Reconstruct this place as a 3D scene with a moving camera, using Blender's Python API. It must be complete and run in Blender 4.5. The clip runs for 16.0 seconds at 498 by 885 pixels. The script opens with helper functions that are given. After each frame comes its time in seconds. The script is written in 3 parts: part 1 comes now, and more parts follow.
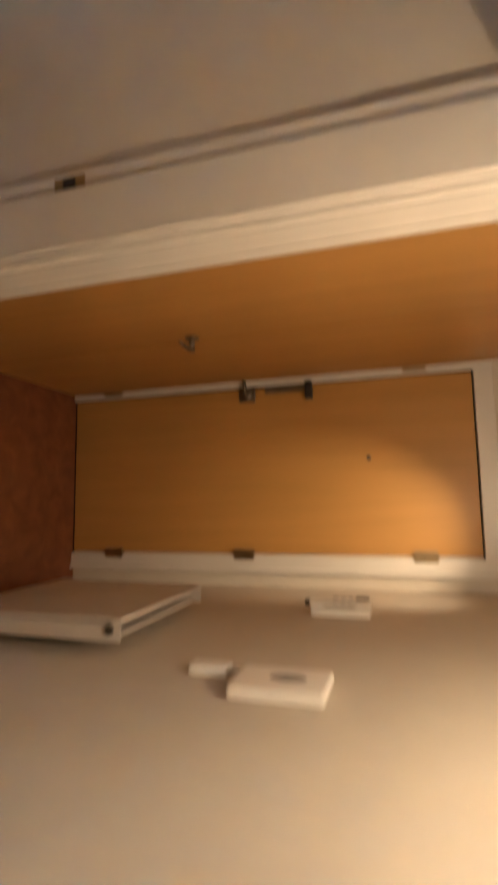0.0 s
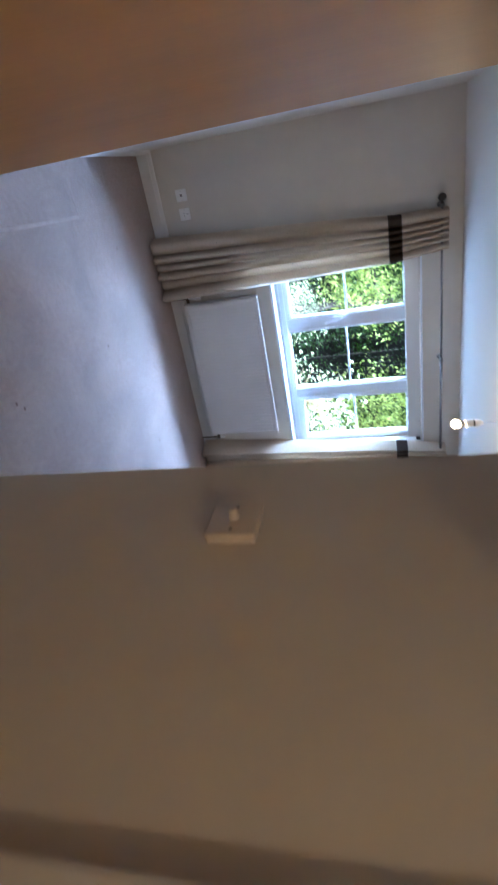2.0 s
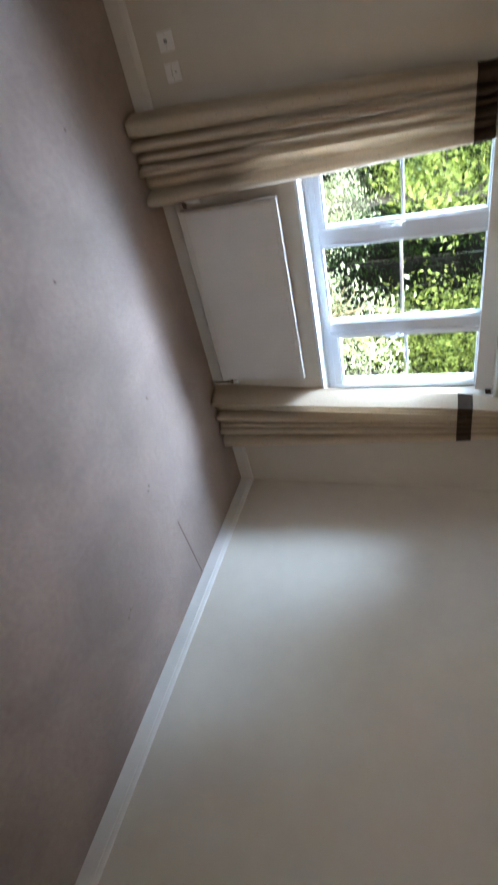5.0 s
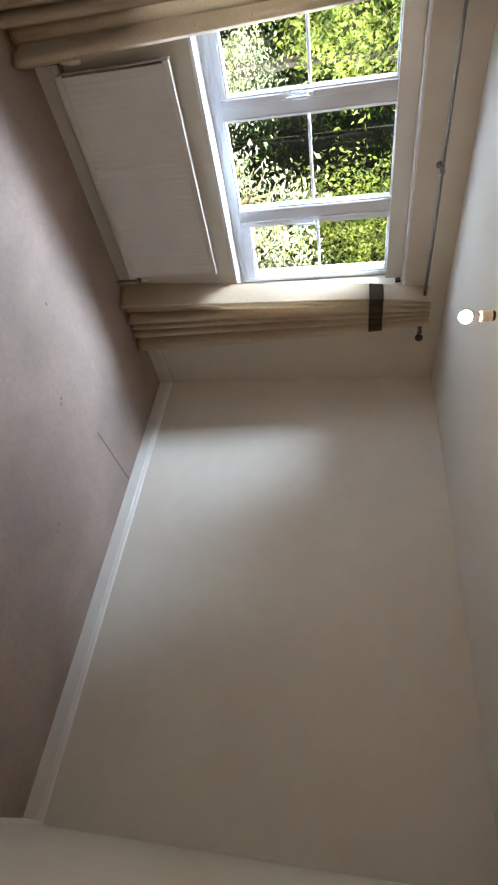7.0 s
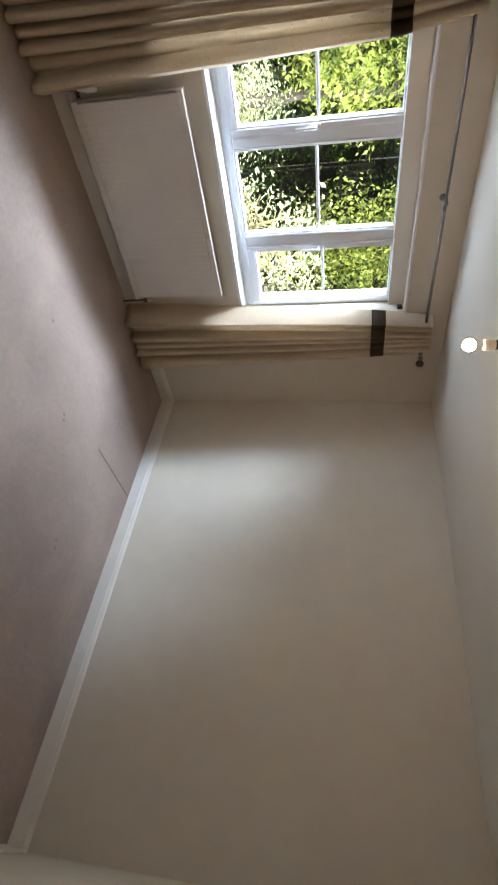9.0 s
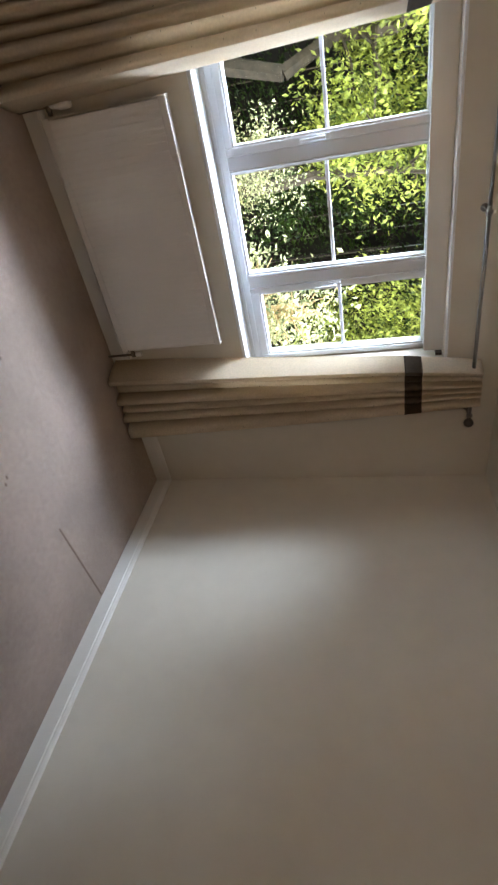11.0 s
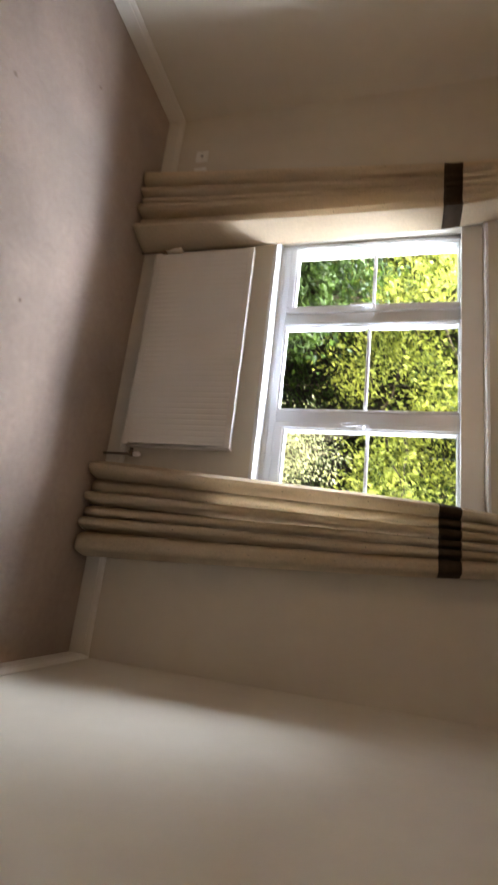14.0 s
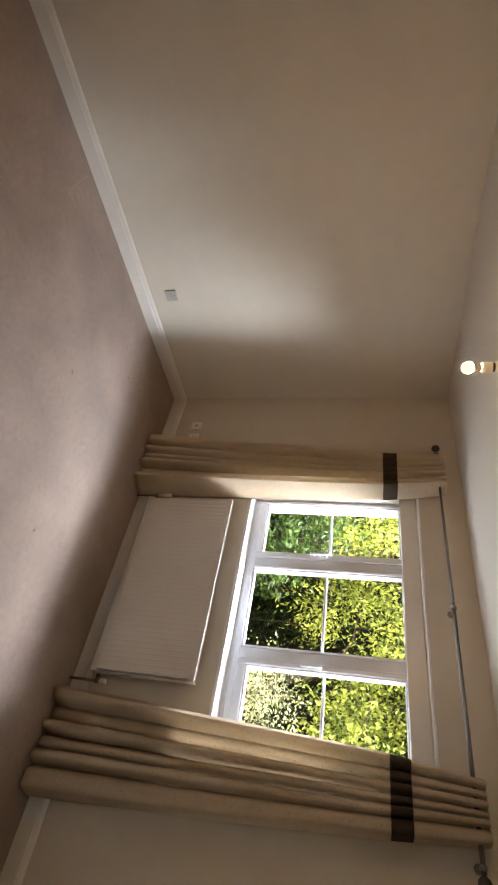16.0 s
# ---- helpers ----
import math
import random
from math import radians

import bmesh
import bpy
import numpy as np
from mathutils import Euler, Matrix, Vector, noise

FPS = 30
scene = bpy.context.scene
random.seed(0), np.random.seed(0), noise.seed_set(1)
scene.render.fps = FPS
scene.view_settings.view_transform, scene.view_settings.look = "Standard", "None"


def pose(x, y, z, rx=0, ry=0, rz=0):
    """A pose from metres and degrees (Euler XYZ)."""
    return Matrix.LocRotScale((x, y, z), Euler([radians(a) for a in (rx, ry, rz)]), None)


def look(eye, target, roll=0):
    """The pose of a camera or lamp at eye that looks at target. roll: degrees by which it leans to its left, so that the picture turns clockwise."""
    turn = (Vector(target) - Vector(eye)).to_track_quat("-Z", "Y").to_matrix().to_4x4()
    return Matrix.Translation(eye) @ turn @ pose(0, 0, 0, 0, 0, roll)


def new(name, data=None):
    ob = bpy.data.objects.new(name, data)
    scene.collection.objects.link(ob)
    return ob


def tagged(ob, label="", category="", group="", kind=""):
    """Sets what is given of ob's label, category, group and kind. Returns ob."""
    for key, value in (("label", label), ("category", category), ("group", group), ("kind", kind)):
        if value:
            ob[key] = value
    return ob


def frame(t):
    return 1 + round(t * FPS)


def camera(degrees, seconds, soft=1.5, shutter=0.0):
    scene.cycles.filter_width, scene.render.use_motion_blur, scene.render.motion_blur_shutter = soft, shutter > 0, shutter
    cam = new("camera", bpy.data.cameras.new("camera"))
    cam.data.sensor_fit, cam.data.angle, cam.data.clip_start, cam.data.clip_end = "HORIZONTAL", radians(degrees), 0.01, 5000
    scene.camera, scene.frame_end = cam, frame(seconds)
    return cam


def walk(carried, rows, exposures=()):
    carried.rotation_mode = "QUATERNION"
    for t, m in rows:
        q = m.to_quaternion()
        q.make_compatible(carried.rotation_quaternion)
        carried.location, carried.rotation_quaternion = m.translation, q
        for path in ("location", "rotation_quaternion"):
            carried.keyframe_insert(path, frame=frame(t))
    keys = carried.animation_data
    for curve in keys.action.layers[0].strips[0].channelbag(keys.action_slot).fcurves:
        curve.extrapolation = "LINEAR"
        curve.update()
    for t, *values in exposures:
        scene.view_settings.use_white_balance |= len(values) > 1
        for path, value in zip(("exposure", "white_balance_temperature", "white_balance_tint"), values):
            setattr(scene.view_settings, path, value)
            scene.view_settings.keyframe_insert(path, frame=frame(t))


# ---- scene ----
cam = camera(52.4, 16.0, soft=2.2, shutter=0.5)
PATH = [
    (0, (-1.328, -0.788, 1.712), (0.5755, -0.557, 1.143), 87.1),
    (0.3, (-1.253, -0.742, 1.69), (0.560, -0.1195, 1.119), 86.2),
    (0.5, (-1.214, -0.725, 1.686), (0.462, 0.209, 1.122), 85.9),
    (0.9, (-1.113, -0.619, 1.652), (0.167, 0.819, 1.112), 88.4),
    (1, (-1.079, -0.584, 1.645), (0.105, 0.935, 1.106), 89.2),
    (1.5, (-1.004, -0.473, 1.643), (-0.043, 1.185, 1.07), 87.8),
    (1.8, (-0.937, -0.305, 1.653), (0.086, 1.329, 1.122), 87.9),
    (2, (-0.868, -0.169, 1.655), (0.055, 1.535, 1.159), 86.7),
    (2.4, (-0.86, 0.006, 1.658), (-0.035, 1.725, 1.057), 87.1),
    (2.5, (-0.859, 0.04, 1.665), (-0.084, 1.78, 1.054), 86.4),
    (3, (-0.845, 0.256, 1.65), (-0.204, 2.069, 1.099), 87.5),
    (3.2, (-0.819, 0.339, 1.632), (-0.244, 2.185, 1.119), 87.5),
    (5.3, (-0.715, 0.878, 1.637), (0.624, 2.218, 0.995), 91.2),
    (5.5, (-0.728, 0.89, 1.62), (0.684, 2.172, 1.018), 90.9),
    (6, (-0.715, 0.926, 1.665), (0.805, 2.114, 1.139), 90.8),
    (6.5, (-0.732, 0.93, 1.673), (0.823, 2.118, 1.261), 90.5),
    (7, (-0.717, 0.881, 1.658), (0.827, 2.094, 1.277), 90.1),
    (7.5, (-0.762, 0.943, 1.669), (0.797, 2.133, 1.277), 90.8),
    (8, (-0.754, 0.943, 1.667), (0.792, 2.15, 1.276), 90.7),
    (8.5, (-0.732, 0.925, 1.661), (0.803, 2.145, 1.269), 90.6),
    (8.7, (-0.736, 0.869, 1.651), (0.788, 2.109, 1.271), 91.0),
    (10.8, (-0.149, 1.198, 1.602), (1.063, 2.724, 1.154), 87.8),
    (11, (-0.014, 1.265, 1.631), (1.151, 2.817, 1.148), 88.1),
    (11.5, (0.365, 1.348, 1.631), (1.316, 3.046, 1.173), 90.5),
    (12, (0.738, 1.365, 1.637), (1.336, 3.217, 1.176), 90.2),
    (12.5, (1.125, 1.378, 1.598), (1.369, 3.308, 1.135), 89.9),
    (13, (1.449, 1.488, 1.603), (1.547, 3.43, 1.135), 91.6),
    (13.5, (1.691, 1.497, 1.613), (1.477, 3.432, 1.156), 89.8),
    (14, (1.887, 1.452, 1.594), (1.367, 3.304, 1.048), 92.3),
    (14.5, (1.991, 1.377, 1.626), (1.253, 3.143, 1.044), 90.6),
    (15, (2.003, 1.234, 1.631), (1.0, 2.882, 1.104), 87.6),
    (15.5, (2.073, 1.134, 1.663), (0.766, 2.577, 1.207), 88.6),
    (16, (2.033, 1.032, 1.675), (0.729, 2.483, 1.232), 90.5),
]
EXPO = [(0.0, 1.35, 5100, 8), (0.5, 1.55, 4550, 8), (1.0, 0.95, 5300, 8), (1.5, 0.6, 4950, 7), (2.5, 0.6, 4750, 4), (3.2, 0.8, 4900, 0),
        (5.5, 0.22, 6350, 5), (8.5, 0.27, 6950, 7), (11.3, -0.12, 7250, 8), (12.5, -0.03, 7650, 10), (16.0, 0.1, 8450, 13)]

walk(cam, [(t, look(eye, target, roll)) for t, eye, target, roll in PATH],
     exposures=EXPO)

# ---- world, sun, lamps ----
world = bpy.data.worlds.new("daylight")
scene.world = world
world.use_nodes = True
wn = world.node_tree.nodes
sky = wn.new("ShaderNodeTexSky")
sky.sky_type, sky.sun_disc = "NISHITA", False
sky.sun_elevation, sky.sun_rotation = radians(52), radians(95.2)
wn["Background"].inputs["Strength"].default_value = 0.05
world.node_tree.links.new(sky.outputs[0], wn["Background"].inputs["Color"])


def lamp(name, kind, m, energy, color, **extra):
    data = bpy.data.lights.new(name, kind)
    data.energy, data.color = energy, color
    for key, value in extra.items():
        setattr(data, key, value)
    ob = new(name, data)
    ob.matrix_world = m
    return tagged(ob, kind="structure")


SUN_FROM = Vector((0.66, -0.06, 0.85))
lamp("sun", "SUN", look(SUN_FROM * 20, (0, 0, 0)), 5.0, (1.0, 0.94, 0.84), angle=radians(0.5))
DAY = (0.61, 0.75, 1.0)
lamp("window_daylight", "AREA", look((0.65, 5.10, 2.74), (0.65, 3.6, 0.8)), 400, DAY, shape="RECTANGLE", size=2.7, size_y=0.6)
for lx in (-2.0, 3.3):
    lamp("window_daylight", "AREA", look((lx, 5.24, 2.80), (0.65, 4.1, 1.40)), 720, DAY, shape="RECTANGLE", size=1.7, size_y=0.8)
lamp("hall_downlight_beam", "POINT", pose(-0.76, -0.84, 2.295), 12.0, (1.0, 0.64, 0.32), shadow_soft_size=0.025)
lamp("hall_downlight_beam", "SPOT", look((0.36, -0.80, 2.315), (1.05, -0.99, 1.45)), 20, (1.0, 0.63, 0.30), shadow_soft_size=0.025, spot_size=radians(58), spot_blend=0.9)
lamp("bulb_light", "POINT", pose(0.460, 2.352, 2.054), 7.0, (1.0, 0.64, 0.32), shadow_soft_size=0.03)

# ---- materials ----


def material(name, color, rough=0.6, metal=0.0, vary=0.08, scale=6.0, bump=0.0, bump_scale=60.0, blotch=0.0, **extra):
    m = bpy.data.materials.new(name)
    m.use_nodes = True
    nt = m.node_tree
    bsdf = nt.nodes["Principled BSDF"]
    bsdf.inputs["Roughness"].default_value = rough
    bsdf.inputs["Metallic"].default_value = metal
    for key, value in extra.items():
        bsdf.inputs[key.replace("_", " ")].default_value = value
    co = nt.nodes.new("ShaderNodeTexCoord")
    n1 = nt.nodes.new("ShaderNodeTexNoise")
    n1.inputs["Scale"].default_value, n1.inputs["Detail"].default_value = scale, 6
    nt.links.new(co.outputs["Object"], n1.inputs["Vector"])
    ramp = nt.nodes.new("ShaderNodeValToRGB")
    ramp.color_ramp.elements[0].position, ramp.color_ramp.elements[1].position = 0.3, 0.7
    ramp.color_ramp.elements[0].color = (*[c * (1 - vary) for c in color], 1)
    ramp.color_ramp.elements[1].color = (*[min(1, c * (1 + vary)) for c in color], 1)
    nt.links.new(n1.outputs["Fac"], ramp.inputs["Fac"])
    if blotch:
        n3 = nt.nodes.new("ShaderNodeTexNoise")
        n3.inputs["Scale"].default_value, n3.inputs["Detail"].default_value, n3.inputs["Distortion"].default_value = 1.7, 3, 0.4
        nt.links.new(co.outputs["Object"], n3.inputs["Vector"])
        span = nt.nodes.new("ShaderNodeMapRange")
        span.inputs["From Min"].default_value, span.inputs["From Max"].default_value = 0.3, 0.7
        span.inputs["To Min"].default_value, span.inputs["To Max"].default_value = 1 - blotch, 1 + blotch
        nt.links.new(n3.outputs["Fac"], span.inputs["Value"])
        mul = nt.nodes.new("ShaderNodeVectorMath")
        mul.operation = "MULTIPLY"
        nt.links.new(ramp.outputs["Color"], mul.inputs[0])
        nt.links.new(span.outputs["Result"], mul.inputs[1])
        nt.links.new(mul.outputs["Vector"], bsdf.inputs["Base Color"])
    else:
        nt.links.new(ramp.outputs["Color"], bsdf.inputs["Base Color"])
    if bump:
        n2 = nt.nodes.new("ShaderNodeTexNoise")
        n2.inputs["Scale"].default_value, n2.inputs["Detail"].default_value = bump_scale, 4
        nt.links.new(co.outputs["Object"], n2.inputs["Vector"])
        b = nt.nodes.new("ShaderNodeBump")
        b.inputs["Strength"].default_value, b.inputs["Distance"].default_value = bump, 0.01
        nt.links.new(n2.outputs["Fac"], b.inputs["Height"])
        nt.links.new(b.outputs["Normal"], bsdf.inputs["Normal"])
    return m


def veneer(name, dark, light, rough=0.5, coat=0.0):
    """Plain-sliced veneer: long soft grain up the leaf, with fine pores."""
    m = bpy.data.materials.new(name)
    m.use_nodes = True
    nt = m.node_tree
    bsdf = nt.nodes["Principled BSDF"]
    bsdf.inputs["Roughness"].default_value = rough
    bsdf.inputs["Specular IOR Level"].default_value = 0.3
    bsdf.inputs["Coat Weight"].default_value = coat
    bsdf.inputs["Coat Roughness"].default_value = 0.3
    co = nt.nodes.new("ShaderNodeTexCoord")
    mp = nt.nodes.new("ShaderNodeMapping")
    mp.inputs["Scale"].default_value = (9, 9, 0.5)
    nt.links.new(co.outputs["Object"], mp.inputs["Vector"])
    n1 = nt.nodes.new("ShaderNodeTexNoise")
    n1.inputs["Scale"].default_value, n1.inputs["Detail"].default_value, n1.inputs["Distortion"].default_value = 1.4, 8, 0.6
    nt.links.new(mp.outputs["Vector"], n1.inputs["Vector"])
    mp2 = nt.nodes.new("ShaderNodeMapping")
    mp2.inputs["Scale"].default_value = (160, 160, 4)
    nt.links.new(co.outputs["Object"], mp2.inputs["Vector"])
    n2 = nt.nodes.new("ShaderNodeTexNoise")
    n2.inputs["Scale"].default_value, n2.inputs["Detail"].default_value = 1.5, 3
    nt.links.new(mp2.outputs["Vector"], n2.inputs["Vector"])
    mix = nt.nodes.new("ShaderNodeMix")
    mix.inputs[0].default_value = 0.22
    nt.links.new(n1.outputs["Fac"], mix.inputs[2])
    nt.links.new(n2.outputs["Fac"], mix.inputs[3])
    ramp = nt.nodes.new("ShaderNodeValToRGB")
    ramp.color_ramp.elements[0].position, ramp.color_ramp.elements[1].position = 0.3, 0.7
    ramp.color_ramp.elements[0].color, ramp.color_ramp.elements[1].color = (*dark, 1), (*light, 1)
    nt.links.new(mix.outputs[0], ramp.inputs["Fac"])
    nt.links.new(ramp.outputs["Color"], bsdf.inputs["Base Color"])
    b = nt.nodes.new("ShaderNodeBump")
    b.inputs["Strength"].default_value, b.inputs["Distance"].default_value = 0.05, 0.002
    nt.links.new(n2.outputs["Fac"], b.inputs["Height"])
    nt.links.new(b.outputs["Normal"], bsdf.inputs["Normal"])
    return m


PAINT = material("wall_paint", (0.60, 0.552, 0.470), 0.85, vary=0.02, scale=9, bump=0.07, bump_scale=140, blotch=0.025)
CEIL = material("ceiling_paint", (0.70, 0.66, 0.59), 0.9, vary=0.02, scale=1.5, bump=0.05, bump_scale=120)
GLOSS = material("gloss_paint", (0.67, 0.645, 0.60), 0.35, vary=0.02, scale=8, bump=0.03, bump_scale=40)
PLASTIC = material("white_plastic", (0.80, 0.79, 0.76), 0.35, vary=0.02, scale=20)
UPVC = material("window_plastic", (0.70, 0.72, 0.75), 0.3, vary=0.015, scale=9)
ENAMEL = material("radiator_enamel", (0.60, 0.57, 0.53), 0.4, vary=0.02, scale=6)
CARPET = material("carpet_pile", (0.375, 0.28, 0.228), 0.97, vary=0.09, scale=32, bump=0.9, bump_scale=420, blotch=0.20, Sheen_Weight=0.25)
SEAM = material("carpet_crease", (0.43, 0.345, 0.30), 0.97, vary=0.1, scale=20, bump=0.5, bump_scale=400)
DENT = material("carpet_dent", (0.235, 0.17, 0.135), 0.97, vary=0.1, scale=30, bump=0.5, bump_scale=400)
HALLFLOOR = veneer("hall_boards", (0.16, 0.055, 0.02), (0.26, 0.10, 0.035), 0.45)
WOOD = veneer("door_veneer", (0.40, 0.216, 0.048), (0.48, 0.256, 0.060), 0.5, 0.15)
CLOTH = material("curtain_cloth", (0.72, 0.60, 0.45), 0.95, vary=0.06, scale=90, blotch=0.05, bump=0.25, bump_scale=500)
BAND = material("curtain_band", (0.075, 0.050, 0.032), 0.9, vary=0.15, scale=40, bump=0.2, bump_scale=300)
POLE = material("pole_steel", (0.22, 0.21, 0.20), 0.28, 1.0, vary=0.06, scale=30)
STEEL = material("brushed_steel", (0.52, 0.50, 0.47), 0.3, 1.0, vary=0.06, scale=30)
TARNISH = material("tarnished_metal", (0.20, 0.17, 0.14), 0.42, 1.0, vary=0.12, scale=30)
BRASS = material("worn_brass", (0.34, 0.26, 0.15), 0.35, 1.0, vary=0.12, scale=40)
DARK = material("dark_metal", (0.06, 0.055, 0.05), 0.4, 0.6, vary=0.1, scale=30)
# switch plastic, its colour darkened to carry the shade on the plate
SHADED_PLASTIC = material("shaded_plastic", (0.56, 0.49, 0.41), 0.4, vary=0.03, scale=20)
BLACK = material("black_gap", (0.02, 0.018, 0.016), 0.8, vary=0.1, scale=20)
SATIN = material("satin_plate", (0.44, 0.42, 0.39), 0.45, 0.3, vary=0.05, scale=30)
TAN = material("tan_stem", (0.44, 0.31, 0.15), 0.85, vary=0.2, scale=20, bump=0.3, bump_scale=60)
GREYPL = material("grey_plastic", (0.22, 0.21, 0.20), 0.4, vary=0.06, scale=30)
SOIL = material("garden_soil", (0.07, 0.055, 0.035), 0.95, vary=0.3, scale=3, bump=0.8, bump_scale=20)
BARK = material("bark", (0.10, 0.075, 0.05), 0.9, vary=0.3, scale=12, bump=0.8, bump_scale=40)
TRELLIS = material("trellis_wood", (0.045, 0.038, 0.03), 0.85, vary=0.2, scale=12, bump=0.2)
RENDERED = material("outer_wall", (0.42, 0.36, 0.28), 0.9, vary=0.1, scale=2, bump=0.3, bump_scale=60)


def leaf_material(name, a, b):
    m = bpy.data.materials.new(name)
    m.use_nodes = True
    nt = m.node_tree
    bsdf = nt.nodes["Principled BSDF"]
    bsdf.inputs["Roughness"].default_value = 0.45
    geo = nt.nodes.new("ShaderNodeNewGeometry")
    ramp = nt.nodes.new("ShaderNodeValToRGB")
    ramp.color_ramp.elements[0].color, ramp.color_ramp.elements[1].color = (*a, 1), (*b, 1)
    # clumps of painted sun and shade, mixed with random tone leaf by leaf
    light_clump = nt.nodes.new("ShaderNodeTexNoise")
    light_clump.inputs["Scale"].default_value, light_clump.inputs["Detail"].default_value = 4.5, 2
    nt.links.new(geo.outputs["Position"], light_clump.inputs["Vector"])
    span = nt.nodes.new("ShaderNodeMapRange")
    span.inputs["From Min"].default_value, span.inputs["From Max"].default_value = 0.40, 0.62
    nt.links.new(light_clump.outputs["Fac"], span.inputs["Value"])
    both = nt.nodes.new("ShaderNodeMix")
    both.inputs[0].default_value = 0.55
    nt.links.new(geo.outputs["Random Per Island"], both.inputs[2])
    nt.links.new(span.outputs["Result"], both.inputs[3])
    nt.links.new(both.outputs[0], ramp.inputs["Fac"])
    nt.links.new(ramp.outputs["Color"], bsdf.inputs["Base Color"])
    tr = nt.nodes.new("ShaderNodeBsdfTranslucent")
    nt.links.new(ramp.outputs["Color"], tr.inputs["Color"])
    mix = nt.nodes.new("ShaderNodeMixShader")
    mix.inputs[0].default_value = 0.4
    out = nt.nodes["Material Output"]
    nt.links.new(bsdf.outputs[0], mix.inputs[1])
    nt.links.new(tr.outputs[0], mix.inputs[2])
    nt.links.new(mix.outputs[0], out.inputs["Surface"])
    return m


# shade of the background foliage is put into this near-black green
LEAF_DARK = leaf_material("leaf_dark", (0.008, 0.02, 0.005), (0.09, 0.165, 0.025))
# sunlit highlights are put into the light ends of these two leaf colours
LEAF_SUNLIT = leaf_material("leaf_sunlit", (0.02, 0.06, 0.006), (0.80, 0.84, 0.18))
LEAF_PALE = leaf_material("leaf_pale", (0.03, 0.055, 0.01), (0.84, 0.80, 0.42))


def glass_material():
    m = bpy.data.materials.new("clear_glass")
    m.use_nodes = True
    nt = m.node_tree
    bsdf = nt.nodes["Principled BSDF"]
    bsdf.inputs["Transmission Weight"].default_value = 1
    bsdf.inputs["Roughness"].default_value = 0.0
    bsdf.inputs["IOR"].default_value = 1.05
    bsdf.inputs["Base Color"].default_value = (0.98, 1, 0.99, 1)
    return m


GLASS = glass_material()


def glowing(name, color, strength):
    m = bpy.data.materials.new(name)
    m.use_nodes = True
    bsdf = m.node_tree.nodes["Principled BSDF"]
    bsdf.inputs["Base Color"].default_value = (*color, 1)
    bsdf.inputs["Emission Color"].default_value = (*color, 1)
    bsdf.inputs["Emission Strength"].default_value = strength
    return m


GLOW = glowing("lit_filament", (1.0, 0.46, 0.14), 7.0)

# ---- mesh helpers ----


def box(bm, x0, x1, y0, y1, z0, z1, bevel=0.0, m=None):
    made = bmesh.ops.create_cube(bm, size=1)["verts"]
    for v in made:
        v.co = Vector((x0 + (v.co.x + 0.5) * (x1 - x0), y0 + (v.co.y + 0.5) * (y1 - y0), z0 + (v.co.z + 0.5) * (z1 - z0)))
        if m is not None:
            v.co = m @ v.co
    if bevel:
        edges = list({e for v in made for e in v.link_edges})
        bmesh.ops.bevel(bm, geom=edges, offset=bevel, segments=2, affect="EDGES", profile=0.5)
    return bm


def tube(bm, a, b, r0, r1=None, n=16):
    a, b = Vector(a), Vector(b)
    r1 = r0 if r1 is None else r1
    m = Matrix.Translation((a + b) / 2) @ (b - a).to_track_quat("Z", "Y").to_matrix().to_4x4()
    bmesh.ops.create_cone(bm, cap_ends=True, segments=n, radius1=r0, radius2=r1, depth=(b - a).length, matrix=m)
    return bm


def ball(bm, c, r, squash=1.0, n=16):
    bmesh.ops.create_uvsphere(bm, u_segments=n, v_segments=n // 2 + 2, radius=r, matrix=Matrix.Translation(c) @ Matrix.Diagonal((1, 1, squash, 1)))
    return bm


def lathe(bm, profile, m, n=20):
    """Turns a profile of (radius, height) round the local z axis."""
    rings = []
    for r, h in profile:
        rings.append([bm.verts.new(m @ Vector((r * math.cos(2 * math.pi * i / n), r * math.sin(2 * math.pi * i / n), h))) for i in range(n)])
    for a, b in zip(rings, rings[1:]):
        for i in range(n):
            bm.faces.new((a[i], a[(i + 1) % n], b[(i + 1) % n], b[i]))
    bm.faces.new(list(reversed(rings[0])))
    bm.faces.new(rings[-1])
    return bm


def prism(bm, outline, m, length):
    """Sweeps a closed outline (local x, y) along local z, through m."""
    a = [bm.verts.new(m @ Vector((x, y, 0))) for x, y in outline]
    b = [bm.verts.new(m @ Vector((x, y, length))) for x, y in outline]
    n = len(a)
    for i in range(n):
        bm.faces.new((a[i], a[(i + 1) % n], b[(i + 1) % n], b[i]))
    bm.faces.new(list(reversed(a)))
    bm.faces.new(b)
    return bm


def part(name, bm, mat, parent=None, label="", smooth=False):
    bmesh.ops.recalc_face_normals(bm, faces=bm.faces)
    me = bpy.data.meshes.new(name)
    bm.to_mesh(me)
    bm.free()
    me.materials.append(mat)
    if smooth:
        for p in me.polygons:
            p.use_smooth = True
    ob = new(name, me)
    if parent is not None:
        ob.parent = parent
        ob.matrix_parent_inverse = parent.matrix_basis.inverted()
    if label:
        ob["label"] = label
    return ob


def thing(name, at, label, category, group="", kind=""):
    ob = new(name)
    ob.empty_display_size = 0.05
    ob.matrix_basis = Matrix.Translation(at)
    return tagged(ob, label, category, group, kind)


def fixed(name, bm, mat, label, category, smooth=False):
    return tagged(part(name, bm, mat, None, "", smooth), label, category, "", "structure")


def nb():
    return bmesh.new()



